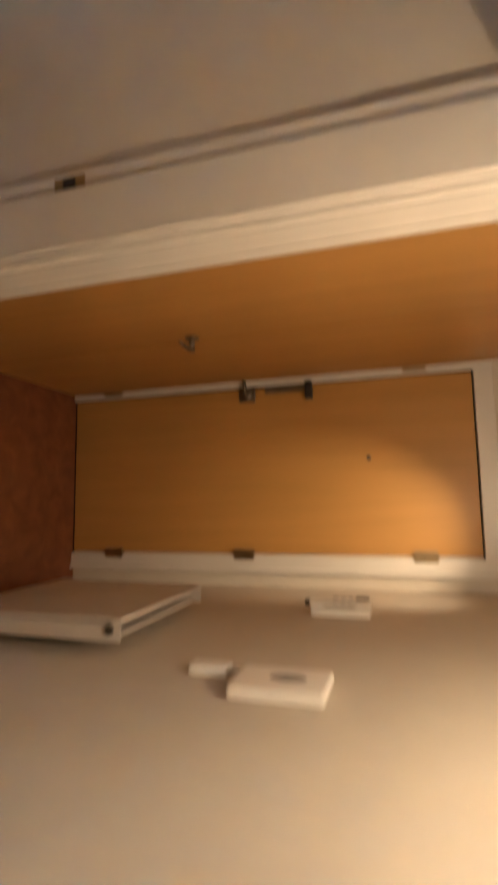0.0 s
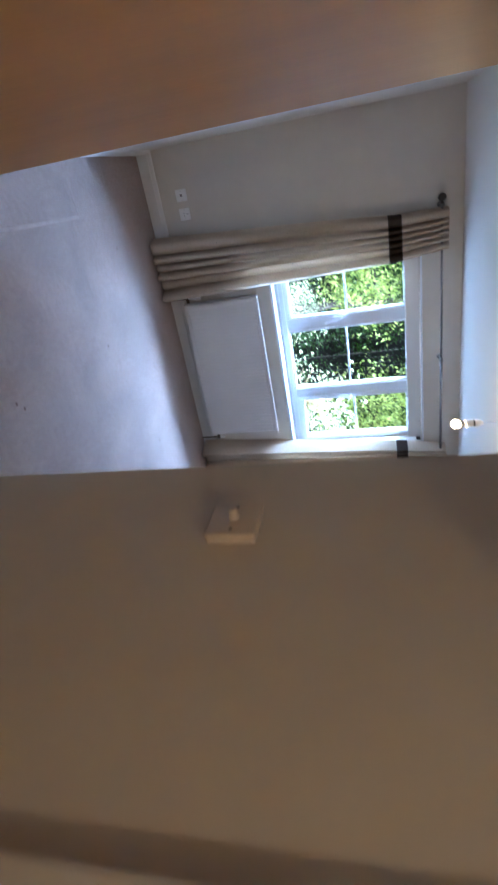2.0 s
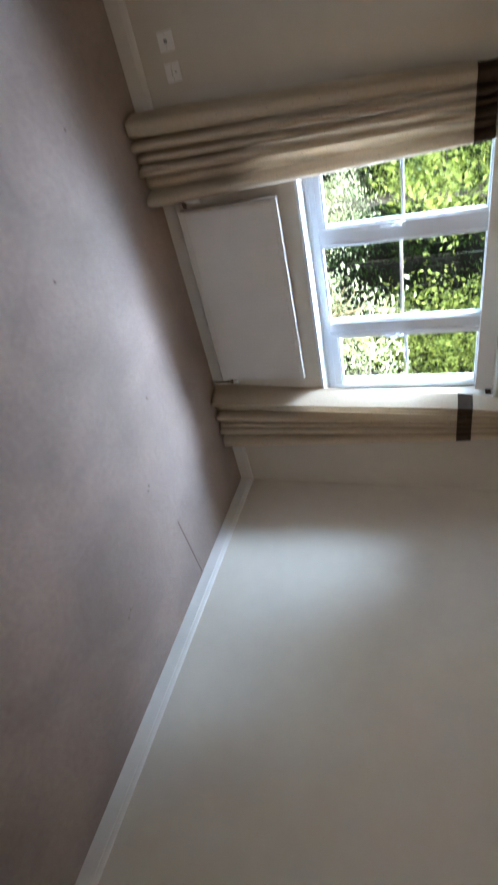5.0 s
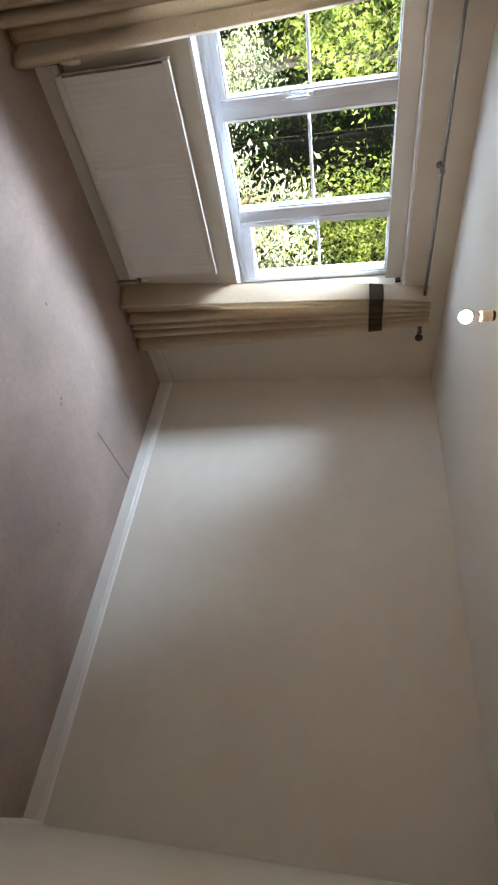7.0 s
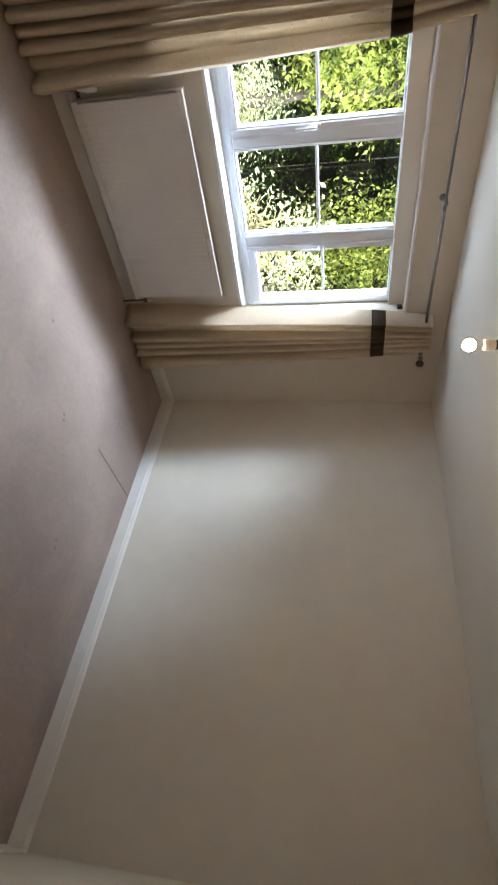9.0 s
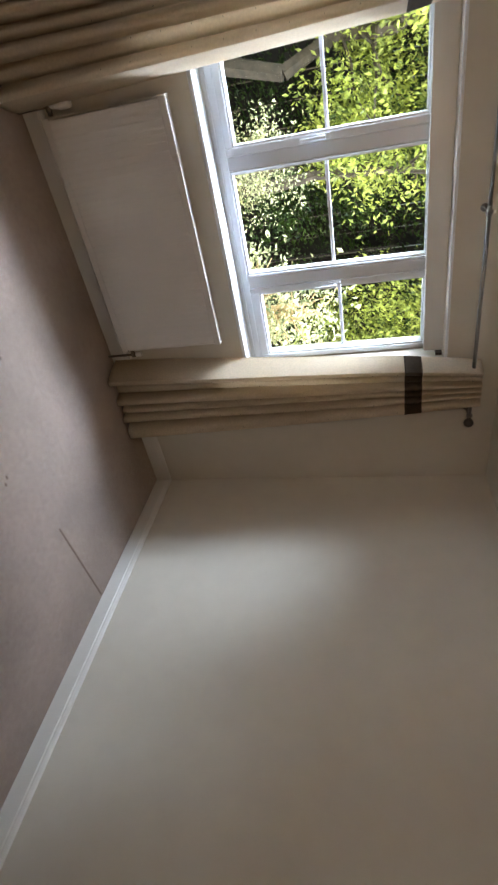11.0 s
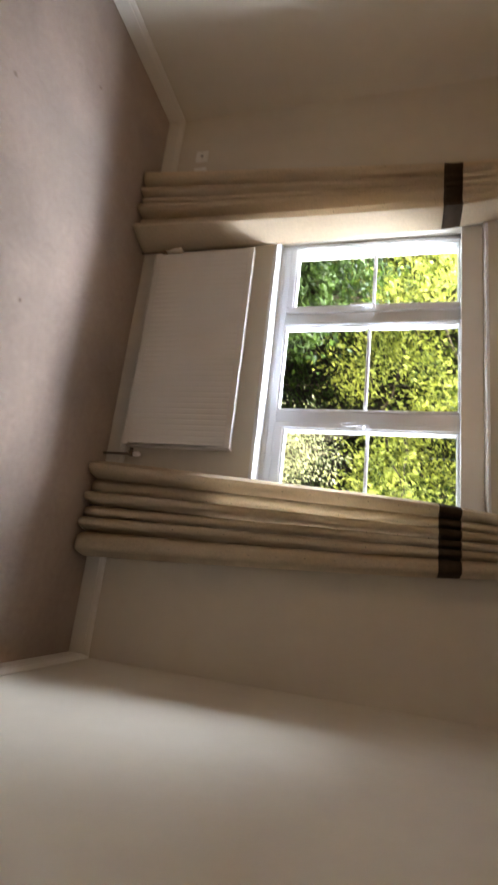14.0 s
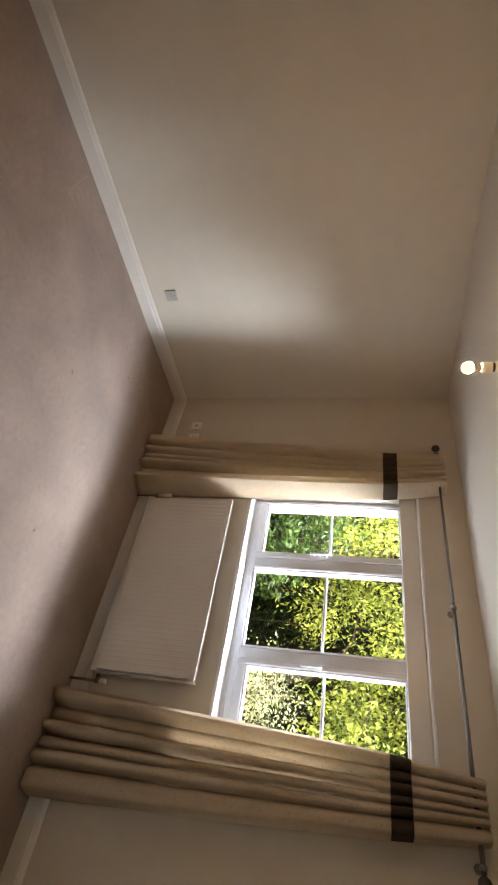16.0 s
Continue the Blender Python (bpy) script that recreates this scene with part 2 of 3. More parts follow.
# ---- structure ----
XL, XR, YW, H = -1.15, 2.372, 4.00, 2.335               # the bedroom
YA, YB = 0.70, 0.785                                    # its slightly skewed south wall, at the entrance and in the corner
XP, DX0, DZ = -0.345, -1.140, 2.045                     # doorway: latch side, hinge side, head
HY0, HY1, HX1, HX0 = -1.19, -0.19, 1.06, -3.0           # the hall
WX0, WX1, WZ0, WZ1 = -0.165, 1.475, 0.86, 2.03          # window opening

bm = nb(); box(bm, XL - 0.2, XR + 0.2, HY1 + 0.0, YW + 0.2, -0.12, 0.0)
floor = fixed("floor", bm, CARPET, "worn pinkish-beige fitted carpet of an empty bedroom", "carpet")
bm = nb(); box(bm, HX0, HX1 + 0.2, HY0 - 0.2, HY1, -0.12, -0.001)
fixed("floor_hall", bm, HALLFLOOR, "dark reddish-brown wooden hall floor", "floor")
bm = nb(); box(bm, HX0 - 0.2, XR + 0.2, HY0 - 0.2, YW + 0.3, H, H + 0.12)
fixed("ceiling", bm, CEIL, "plain white painted ceiling", "ceiling")

bm = nb()
box(bm, XL - 0.2, WX0, YW, YW + 0.3, 0, H)
box(bm, WX1, XR + 0.2, YW, YW + 0.3, 0, H)
box(bm, WX0, WX1, YW, YW + 0.3, 0, WZ0)
box(bm, WX0, WX1, YW, YW + 0.3, WZ1, H)
fixed("wall_north", bm, PAINT, "off-white painted window wall", "wall")
bm = nb(); box(bm, XR, XR + 0.2, HY1, YW, 0, H)
fixed("wall_east", bm, PAINT, "long bare off-white painted wall", "wall")
bm = nb(); box(bm, XL - 0.2, XL, HY1 + 0.16, YW, 0, H)
fixed("wall_west", bm, PAINT, "bare off-white painted wall beside the open door", "wall")
bm = nb()
prism(bm, [(XP, HY1), (XR, HY1), (XR, YB), (XP, YA)], pose(0, 0, 0), H)
fixed("wall_south", bm, PAINT, "off-white entrance wall with a light switch", "wall")
bm = nb()
box(bm, HX0, DX0, HY1, HY1 + 0.16, 0, H)
box(bm, DX0, XP, HY1, HY1 + 0.16, DZ, H)
fixed("wall_hall_north", bm, PAINT, "off-white hall wall round the bedroom doorway", "wall")
bm = nb(); box(bm, HX0, HX1 + 0.2, HY0 - 0.15, HY0, 0, H)
fixed("wall_hall_south", bm, PAINT, "warm-lit cream hall wall", "wall")
bm = nb(); box(bm, HX1, HX1 + 0.2, HY0, HY1, 0, H)
fixed("wall_hall_east", bm, PAINT, "cream hall end wall round the entrance door", "wall")
bm = nb(); box(bm, HX0 - 0.2, HX0, HY0 - 0.15, HY1 + 0.16, 0, H)
fixed("wall_hall_west", bm, PAINT, "plain cream wall closing the hall", "wall")

# skirting boards: flat face, chamfer and rounded top bead
SKIRT = [(0, 0), (0.018, 0), (0.018, 0.080), (0.014, 0.086), (0.014, 0.094), (0.010, 0.106), (0.004, 0.112), (0, 0.112)]


def skirting(a, b, label="white gloss-painted moulded skirting board"):
    """Runs from a to b on the floor; the room lies to the right of that way."""
    a, b = Vector((*a, 0)), Vector((*b, 0))
    way = (b - a).normalized()
    side = Vector((way.y, -way.x, 0))
    m = Matrix.Translation(a) @ Matrix((side, Vector((0, 0, 1)), way)).transposed().to_4x4()
    bm = nb(); prism(bm, SKIRT, m, (b - a).length)
    return fixed("baseboard", bm, GLOSS, label, "skirting board")


skirting((XL, 0.0), (XL, YW))
skirting((XL, YW), (XR, YW))
skirting((XR, YW), (XR, YB))
skirting((XR, YB), (XP, YA))
skirting((XP, YA), (XP, 0.002))
skirting((0.99, HY0), (HX0, HY0), "white gloss-painted hall skirting board")
skirting((HX0, HY1), (DX0 - 0.09, HY1), "white gloss-painted hall skirting board")

# doorway lining: stop strips, architraves with a double bead
bm = nb()
box(bm, XP - 0.033, XP, HY1 - 0.001, -0.048, 0, DZ, 0.003)
box(bm, XP - 0.020, XP, -0.0478, 0.001, 0, DZ, 0.003)
fixed("trim", bm, GLOSS, "white painted thick lining that the door shuts against", "door stop")
bm = nb()
box(bm, DX0, DX0 + 0.013, HY1 - 0.001, -0.050, 0, DZ, 0.003)
fixed("trim", bm, GLOSS, "white painted thick lining that the door shuts against", "door stop")
bm = nb()
box(bm, DX0 + 0.0135, XP - 0.0335, HY1 - 0.001, -0.050, DZ - 0.013, DZ, 0.003)
fixed("trim", bm, GLOSS, "white painted door stop under the doorway head", "door stop")
ARCH = [(0, 0), (0, 0.014), (0.010, 0.020), (0.024, 0.016), (0.034, 0.018), (0.062, 0.024), (0.074, 0.029), (0.090, 0.026), (0.098, 0.031), (0.116, 0.030), (0.122, 0.022), (0.122, 0)]


def architrave(x, y, out, side, z1=DZ + 0.11):
    """An upright moulding: its profile starts at x, goes along side (+1 or -1), and stands proud by out."""
    bm = nb(); prism(bm, [(x + side * u, y + out * v) for u, v in ARCH], pose(0, 0, 0), z1)
    return fixed("trim", bm, GLOSS, "white moulded architrave round the bedroom doorway", "architrave")


architrave(XP, HY1, -1, 1)
architrave(DX0, HY1, -1, -1)
bm = nb()
prism(bm, [(u, v) for u, v in ARCH], Matrix(((0, 0, 1, DX0), (0, -1, 0, HY1), (1, 0, 0, DZ), (0, 0, 0, 1))), XP - DX0)
fixed("trim", bm, GLOSS, "white moulded architrave over the bedroom doorway", "architrave")

# ---- doors and hall ----


def lever_handle(parent, m, metal=STEEL, reach=0.11):
    """Round rose, neck and lever; local y stands off the door, the lever runs along local -x."""
    handle = nb()
    lathe(handle, [(0.026, 0), (0.026, 0.006), (0.022, 0.010), (0.011, 0.012), (0.010, 0.040), (0.012, 0.046)], m @ pose(0, 0, 0, -90, 0, 0), 18)
    tube(handle, m @ Vector((0.008, 0.046, 0)), m @ Vector((-reach * 0.6, 0.050, -0.002)), 0.0095, 0.0085, 12)
    tube(handle, m @ Vector((-reach * 0.6, 0.050, -0.002)), m @ Vector((-reach, 0.044, -0.006)), 0.0085, 0.0065, 12)
    return part("door_handle", handle, metal, parent, "worn metal lever handle on a round rose", True)


def hinge(parent, m):
    bm = nb()
    tube(bm, m @ Vector((0, 0, -0.05)), m @ Vector((0, 0, 0.05)), 0.007, None, 10)
    box(bm, -0.028, 0.028, -0.002, 0.003, -0.05, 0.05, 0, m)
    return part("hinge", bm, SATIN, parent, "dull steel butt hinge")


# bedroom door, open into the room
leaf = pose(DX0 + 0.006, -0.034, 0, 0, 0, 73.3)
d = tagged(new("door_1"), "open orange-brown veneered flush bedroom door", "door", "", "structure")
d.matrix_basis = leaf
bm = nb(); box(bm, 0, 0.700, 0, 0.04, 0.012, 2.03, 0.0015, leaf)
part("door_leaf", bm, WOOD, d)
lever_handle(d, leaf @ pose(0.640, 0, 1.03, 0, 0, 0) @ Matrix.Diagonal((1, -1, 1, 1)), BRASS)
lever_handle(d, leaf @ pose(0.640, 0.04, 1.03), BRASS)
bm = nb(); box(bm, 0.7002, 0.7025, 0.009, 0.031, 0.945, 1.105, 0.0008, leaf)
box(bm, 0.7002, 0.711, 0.014, 0.026, 1.02, 1.037, 0.002, leaf)
part("latch", bm, BRASS, d, "brass latch plate with its bolt")
for z in (0.25, 1.05, 1.80):
    hinge(d, pose(DX0 + 0.006, -0.040, z))

# strike plate let into the lining
t = thing("strike_plate", (XP, -0.02, 0.98), "tarnished metal latch strike plate on the white lining", "strike plate")
bm = nb()
box(bm, XP - 0.0215, XP - 0.0201, -0.045, -0.009, 0.945, 1.030, 0.0005)
part("plate", bm, BRASS, t)
bm = nb()
box(bm, XP - 0.0228, XP - 0.0216, -0.040, -0.014, 0.970, 1.004)
part("latch_hole", bm, BLACK, t, "dark latch opening")

# light switch on the entrance wall: raised box, square plate, round rotary dimmer knob
t = thing("light_switch", (XP, 0.488, 1.412), "square surface-mounted switch with a round knob, darkened for shade", "light switch")
bm = nb(); box(bm, XP - 0.014, XP, 0.450, 0.534, 1.370, 1.454, 0.003)
part("back_box", bm, SHADED_PLASTIC, t)
bm = nb(); box(bm, XP - 0.022, XP - 0.0142, 0.448, 0.536, 1.368, 1.456, 0.003)
part("plate", bm, SHADED_PLASTIC, t)
bm = nb(); lathe(bm, [(0.0095, 0), (0.0095, 0.004), (0.0075, 0.006), (0.007, 0.016), (0.0055, 0.018)], pose(XP - 0.0221, 0.492, 1.412, 0, -90, 0), 16)
part("knob", bm, SHADED_PLASTIC, t, "round knob, darkened for shade", True)
for ys in (0.462, 0.522):
    bm = nb(); lathe(bm, [(0.0035, 0), (0.003, 0.0012)], pose(XP - 0.0221, ys, 1.412, 0, -90, 0), 10)
    part("screw", bm, GREYPL, t, "dark plate screw")

# entrance door at the end of the hall
d = thing("door_2", (HX1, -0.62, 0), "closed orange-brown veneered flush entrance door", "door", "", "structure")
bm = nb(); box(bm, HX1 - 0.012, HX1 + 0.03, -1.038, -0.232, 0.012, 2.03, 0.0015)
part("door_leaf", bm, WOOD, d)
bm = nb(); box(bm, HX1 - 0.006, HX1 + 0.02, -1.044, -0.226, 0.0, 0.0115); box(bm, HX1 - 0.006, HX1 + 0.02, -0.2315, -0.226, 0.0, 2.036); box(bm, HX1 - 0.006, HX1 + 0.02, -1.044, -0.226, 2.0305, 2.036)
part("gap", bm, BLACK, d, "dark gap round the closed leaf")
fr = nb()
box(fr, HX1 - 0.022, HX1, -1.125, -1.046, 0, 2.115, 0.004)
box(fr, HX1 - 0.022, HX1, -1.046, -0.225, 2.037, 2.115, 0.004)
box(fr, HX1 - 0.022, HX1, -0.2245, -0.1905, 0, 2.115, 0.003)
box(fr, HX1 - 0.034, HX1 - 0.0221, -1.128, -1.105, 0, 2.118, 0.004)
part("door_frame", fr, GLOSS, d, "white gloss-painted moulded frame")
lever_handle(d, pose(HX1 - 0.012, -0.262, 0.998, 0, 0, 90) @ Matrix.Diagonal((-1, 1, 1, 1)), TARNISH)
bm = nb(); box(bm, HX1 - 0.02, HX1 - 0.0121, -0.30, -0.222, 0.955, 1.04, 0.003)
part("lock_case", bm, TARNISH, d, "steel lock case behind the lever")
bm = nb()
box(bm, HX1 - 0.022, HX1 - 0.0121, -0.262, -0.232, 1.09, 1.30, 0.002)
tube(bm, (HX1 - 0.028, -0.247, 1.10), (HX1 - 0.028, -0.247, 1.29), 0.007)
part("bolt", bm, TARNISH, d, "sliding metal bolt")
bm = nb(); box(bm, HX1 - 0.046, HX1 - 0.0121, -0.305, -0.222, 1.292, 1.325, 0.003)
part("chain_keeper", bm, DARK, d, "dark door-chain keeper")
bm = nb(); lathe(bm, [(0.011, 0), (0.010, 0.004), (0.006, 0.005)], pose(HX1 - 0.0122, -0.598, 1.574, 0, -90, 0), 14)
part("peephole", bm, DARK, d, "small dark peephole", True)
for z in (0.26, 0.97, 1.80):
    bm = nb(); tube(bm, (HX1 - 0.018, -1.042, z - 0.055), (HX1 - 0.018, -1.042, z + 0.055), 0.009, None, 10)
    box(bm, HX1 - 0.0235, HX1 - 0.0125, -1.066, -1.018, z - 0.05, z + 0.05, 0.001)
    part("hinge", bm, BRASS, d, "tarnished brass butt hinge")

# veneered double door in the hall wall, next to the bedroom doorway
d = thing("door_3", (0.4, HY1, 0), "closed orange-brown veneered double cupboard doors", "cupboard door", "", "structure")
for x0, x1 in ((XP + 0.124, 0.352), (0.356, 1.03)):
    bm = nb(); box(bm, x0, x1, HY1 - 0.006, HY1 + 0.0, 0.01, 2.20, 0.0015)
    part("door_leaf", bm, WOOD, d)
lever_handle(d, pose(0.315, HY1 - 0.006, 1.012, 0, 0, 0) @ Matrix.Diagonal((1, -1, 1, 1)), TARNISH, 0.09)
bm = nb(); box(bm, XP + 0.124, HX1 - 0.03, HY1 - 0.014, HY1, 2.205, 2.27, 0.003)
part("head_trim", bm, GLOSS, d, "white painted head trim")
for z in (0.25, 1.79):
    bm = nb(); tube(bm, (1.033, HY1 - 0.016, z - 0.05), (1.033, HY1 - 0.016, z + 0.05), 0.008, None, 10)
    box(bm, 1.012, 1.034, HY1 - 0.0165, HY1 - 0.0125, z - 0.05, z + 0.05)
    part("hinge", bm, BRASS, d, "tarnished brass butt hinge")


def panel_radiator(x0, x1, yw, z0, z1, toward, ribs, label, top=True):
    """A steel panel radiator that stands toward (-1 or +1 in y) off a wall at yw."""
    y_back, y_front = yw + toward * 0.040, yw + toward * 0.100
    ya, yb = min(y_back, y_front), max(y_back, y_front)
    t = thing("radiator", ((x0 + x1) / 2, yw, z0), label, "radiator")
    bm = nb()
    n = ribs
    pts = [(x0 + 0.012, y_front - toward * 0.0012)]
    step = (x1 - x0 - 0.05) / n
    for i in range(n):
        a = x0 + 0.025 + i * step
        pts += [(a, y_front - toward * 0.0012), (a + step * 0.16, y_front), (a + step * 0.72, y_front), (a + step * 0.88, y_front - toward * 0.0012)]
    pts += [(x1 - 0.012, y_front - toward * 0.0012), (x1 - 0.012, y_front - toward * 0.012), (x0 + 0.012, y_front - toward * 0.012)]
    za, zb = z0 + 0.035, z1 - 0.035
    lo = [bm.verts.new((x, y, za)) for x, y in pts]
    hi = [bm.verts.new((x, y, zb)) for x, y in pts]
    for i in range(len(pts)):
        j = (i + 1) % len(pts)
        bm.faces.new((lo[i], lo[j], hi[j], hi[i]))
    part("front_panel", bm, ENAMEL, t, "white ribbed steel panel")
    bm = nb()
    fy0, fy1 = sorted((y_front - toward * 0.014, y_front - toward * 0.0005))
    box(bm, x0, x1, fy0, fy1, z0, z0 + 0.036, 0.004)
    part("rail", bm, ENAMEL, t)
    bm = nb(); box(bm, x0, x1, fy0, fy1, z1 - 0.036, z1, 0.004)
    part("rail", bm, ENAMEL, t)
    bm = nb(); box(bm, x0 + 0.01, x1 - 0.01, *sorted((y_back, y_back + toward * 0.012)), z0 + 0.02, z1 - 0.03, 0.003)
    part("back_panel", bm, ENAMEL, t)
    for xa in (x0, x1 - 0.004):
        bm = nb(); box(bm, xa, xa + 0.004, *sorted((y_back, y_front - toward * 0.0145)), z0 + 0.01, z1 - 0.002, 0.001)
        part("side_panel", bm, ENAMEL, t)
    if top:
        bm = nb()
        gy0, gy1 = sorted((y_back + toward * 0.012, y_front - toward * 0.0145))
        box(bm, x0 + 0.0045, x1 - 0.0045, gy0, gy0 + 0.005, z1 - 0.012, z1 - 0.003)
        box(bm, x0 + 0.0045, x1 - 0.0045, gy1 - 0.005, gy1, z1 - 0.012, z1 - 0.003)
        k = int((x1 - x0) / 0.014)
        for i in range(k):
            a = x0 + 0.006 + i * (x1 - x0 - 0.02) / k
            box(bm, a, a + 0.006, gy0 + 0.005, gy1 - 0.005, z1 - 0.011, z1 - 0.004)
        part("top_grille", bm, ENAMEL, t, "slotted white top grille")
        bm = nb(); box(bm, x0 + 0.02, x1 - 0.02, gy0 + 0.012, gy1 - 0.012, z0 + 0.05, z1 - 0.03)
        part("fins", bm, GREYPL, t, "shadowed convector fins")
    for xb in (x0 + 0.18, x1 - 0.18) if top else ():
        bm = nb(); box(bm, xb, xb + 0.03, *sorted((yw, y_back)), z0 + 0.06, z1 - 0.05)
        part("wall_bracket", bm, ENAMEL, t)
    return t


hall_radiator = panel_radiator(-0.11, 0.45, HY0, 0.37, 0.99, 1, 3, "white panel radiator on the warm-lit hall wall", False)
bm = nb(); lathe(bm, [(0.013, 0), (0.013, 0.006), (0.006, 0.009)], pose(-0.1101, HY0 + 0.070, 0.955, 0, -90, 0), 14)
part("vent_plug", bm, DARK, hall_radiator, "dark bleed plug at the top corner", True)

# white wall box with an oval window
t = thing("alarm_box", (-0.229, HY0, 1.43), "white plastic wall box with a dark oval mark", "wall box")
bm = nb(); box(bm, -0.302, -0.157, HY0, HY0 + 0.028, 1.345, 1.550, 0.008)
part("housing", bm, PLASTIC, t)
bm = nb(); lathe(bm, [(0.030, 0), (0.028, 0.0015)], pose(-0.229, HY0 + 0.0283, 1.462, -90, 0, 0) @ Matrix.Diagonal((0.7, 1.35, 1, 1)), 24)
part("oval_mark", bm, GREYPL, t, "dark grey oval mark")
bm = nb(); box(bm, -0.180, -0.130, HY0, HY0 + 0.022, 1.210, 1.305, 0.004)
part("junction_cover", bm, PLASTIC, t, "small cream cover under the box")
bm = nb(); tube(bm, (-0.155, HY0 + 0.01, 1.30), (-0.155, HY0 + 0.01, 1.33), 0.004)
part("cable", bm, PLASTIC, t)

# door-entry handset: base plate, rounded handset, dark keys and grille
PX, PZ0 = 0.485, 1.385
t = thing("entry_phone", (PX + 0.05, HY0, 1.48), "white door-entry handset with dark keys", "intercom")
bm = nb(); box(bm, PX, PX + 0.100, HY0, HY0 + 0.030, PZ0, PZ0 + 0.205, 0.006)
part("base", bm, PLASTIC, t)
bm = nb()
box(bm, PX + 0.003, PX + 0.047, HY0 + 0.031, HY0 + 0.052, PZ0 - 0.005, PZ0 + 0.050, 0.009)
box(bm, PX + 0.003, PX + 0.047, HY0 + 0.031, HY0 + 0.052, PZ0 + 0.150, PZ0 + 0.207, 0.009)
box(bm, PX + 0.009, PX + 0.041, HY0 + 0.040, HY0 + 0.054, PZ0 + 0.045, PZ0 + 0.155, 0.005)
part("handset", bm, PLASTIC, t)
for dz in (0.070, 0.096, 0.122):
    bm = nb(); box(bm, PX + 0.052, PX + 0.095, HY0 + 0.0302, HY0 + 0.050, PZ0 + dz, PZ0 + dz + 0.019, 0.002)
    part("key", bm, DARK, t, "dark key")
bm = nb(); box(bm, PX + 0.050, PX + 0.097, HY0 + 0.0302, HY0 + 0.054, PZ0 + 0.152, PZ0 + 0.198, 0.003)
part("speaker_grille", bm, DARK, t, "dark speaker grille")

bm = nb(); tube(bm, (PX + 0.025, HY0 + 0.040, PZ0 - 0.022), (PX + 0.025, HY0 + 0.040, PZ0 - 0.006), 0.011, 0.014, 12)
part("cord_grip", bm, DARK, t, "dark cord grip under the handset", True)

# recessed hall lights
for hx in (-0.76, 0.36):
    t = thing("downlight", (hx, -0.86, H), "small recessed ceiling spotlight giving warm light", "ceiling light", "hall ceiling lights")
    bm = nb(); lathe(bm, [(0.048, 0), (0.048, -0.004), (0.040, -0.007), (0.036, -0.004), (0.036, -0.001)], pose(hx, -0.86, H), 24)
    part("bezel", bm, STEEL, t, "", True)
    bm = nb(); lathe(bm, [(0.026, -0.0078), (0.024, -0.0092)], pose(hx, -0.86, H), 20)
    part("lens", bm, GLOW, t, "glowing warm lens")

# ---- window ----
FY0, FY1, GY = 4.135, 4.205, 4.190
w = thing("window_1", (0.655, 4.17, WZ0), "white plastic three-light casement window onto the garden", "window", "", "structure")
bm = nb()
box(bm, WX0, WX0 + 0.024, FY0, FY1, 0.904, 1.965, 0.005)
box(bm, WX1 - 0.012, WX1, FY0, FY1, 0.904, 1.965, 0.004)
box(bm, WX0 + 0.024, WX1 - 0.012, FY0, FY1, 0.904, 0.942, 0.005)
box(bm, WX0 + 0.024, WX1 - 0.012, FY0, FY1, 1.932, 1.965, 0.005)
box(bm, 0.318, 0.385, FY0, FY1, 0.942, 1.932, 0.005)
box(bm, 0.938, 1.005, FY0, FY1, 0.942, 1.932, 0.005)
part("window_frame", bm, UPVC, w)
bm = nb(); box(bm, WX0, WX1, FY0 + 0.01, 4.30, 1.965, WZ1)
part("head_packer", bm, UPVC, w)


def casement(x0, x1, gx0, gx1, gz0, gz1, proud):
    """One light: its sash members round the glass, bead, glazing bar and pane."""
    z0, z1 = 0.943, 1.931
    y0 = FY0 - proud
    bm = nb()
    box(bm, x0, gx0 - 0.010, y0, FY1 - 0.006, z0, z1, 0.005)
    box(bm, gx1 + 0.010, x1, y0, FY1 - 0.006, z0, z1, 0.005)
    box(bm, gx0 - 0.010, gx1 + 0.010, y0, FY1 - 0.006, z0, gz0 - 0.010, 0.005) if gz0 - 0.010 > z0 + 0.004 else None
    box(bm, gx0 - 0.010, gx1 + 0.010, y0, FY1 - 0.006, gz1 + 0.006, z1, 0.003) if gz1 + 0.006 < z1 - 0.002 else None
    s = part("sash", bm, UPVC, w)
    bm = nb()
    box(bm, gx0 - 0.010, gx0, y0 + 0.010, FY1 - 0.008, gz0 - 0.010, gz1 + 0.006)
    box(bm, gx1, gx1 + 0.010, y0 + 0.010, FY1 - 0.008, gz0 - 0.010, gz1 + 0.006)
    box(bm, gx0, gx1, y0 + 0.010, FY1 - 0.008, gz0 - 0.010, gz0)
    box(bm, gx0, gx1, y0 + 0.010, FY1 - 0.008, gz1, gz1 + 0.006)
    part("glazing_bead", bm, UPVC, s)
    zm = (gz0 + gz1) / 2
    bm = nb(); box(bm, gx0, gx1, GY - 0.016, GY + 0.016, zm - 0.009, zm + 0.009, 0.003)
    part("glazing_bar", bm, UPVC, s)
    for a, b in ((gz0, zm - 0.009), (zm + 0.009, gz1)):
        bm = nb(); box(bm, gx0, gx1, GY - 0.003, GY + 0.003, a, b)
        p = part("pane", bm, GLASS, s, "clear glass pane")
        p.visible_shadow = False


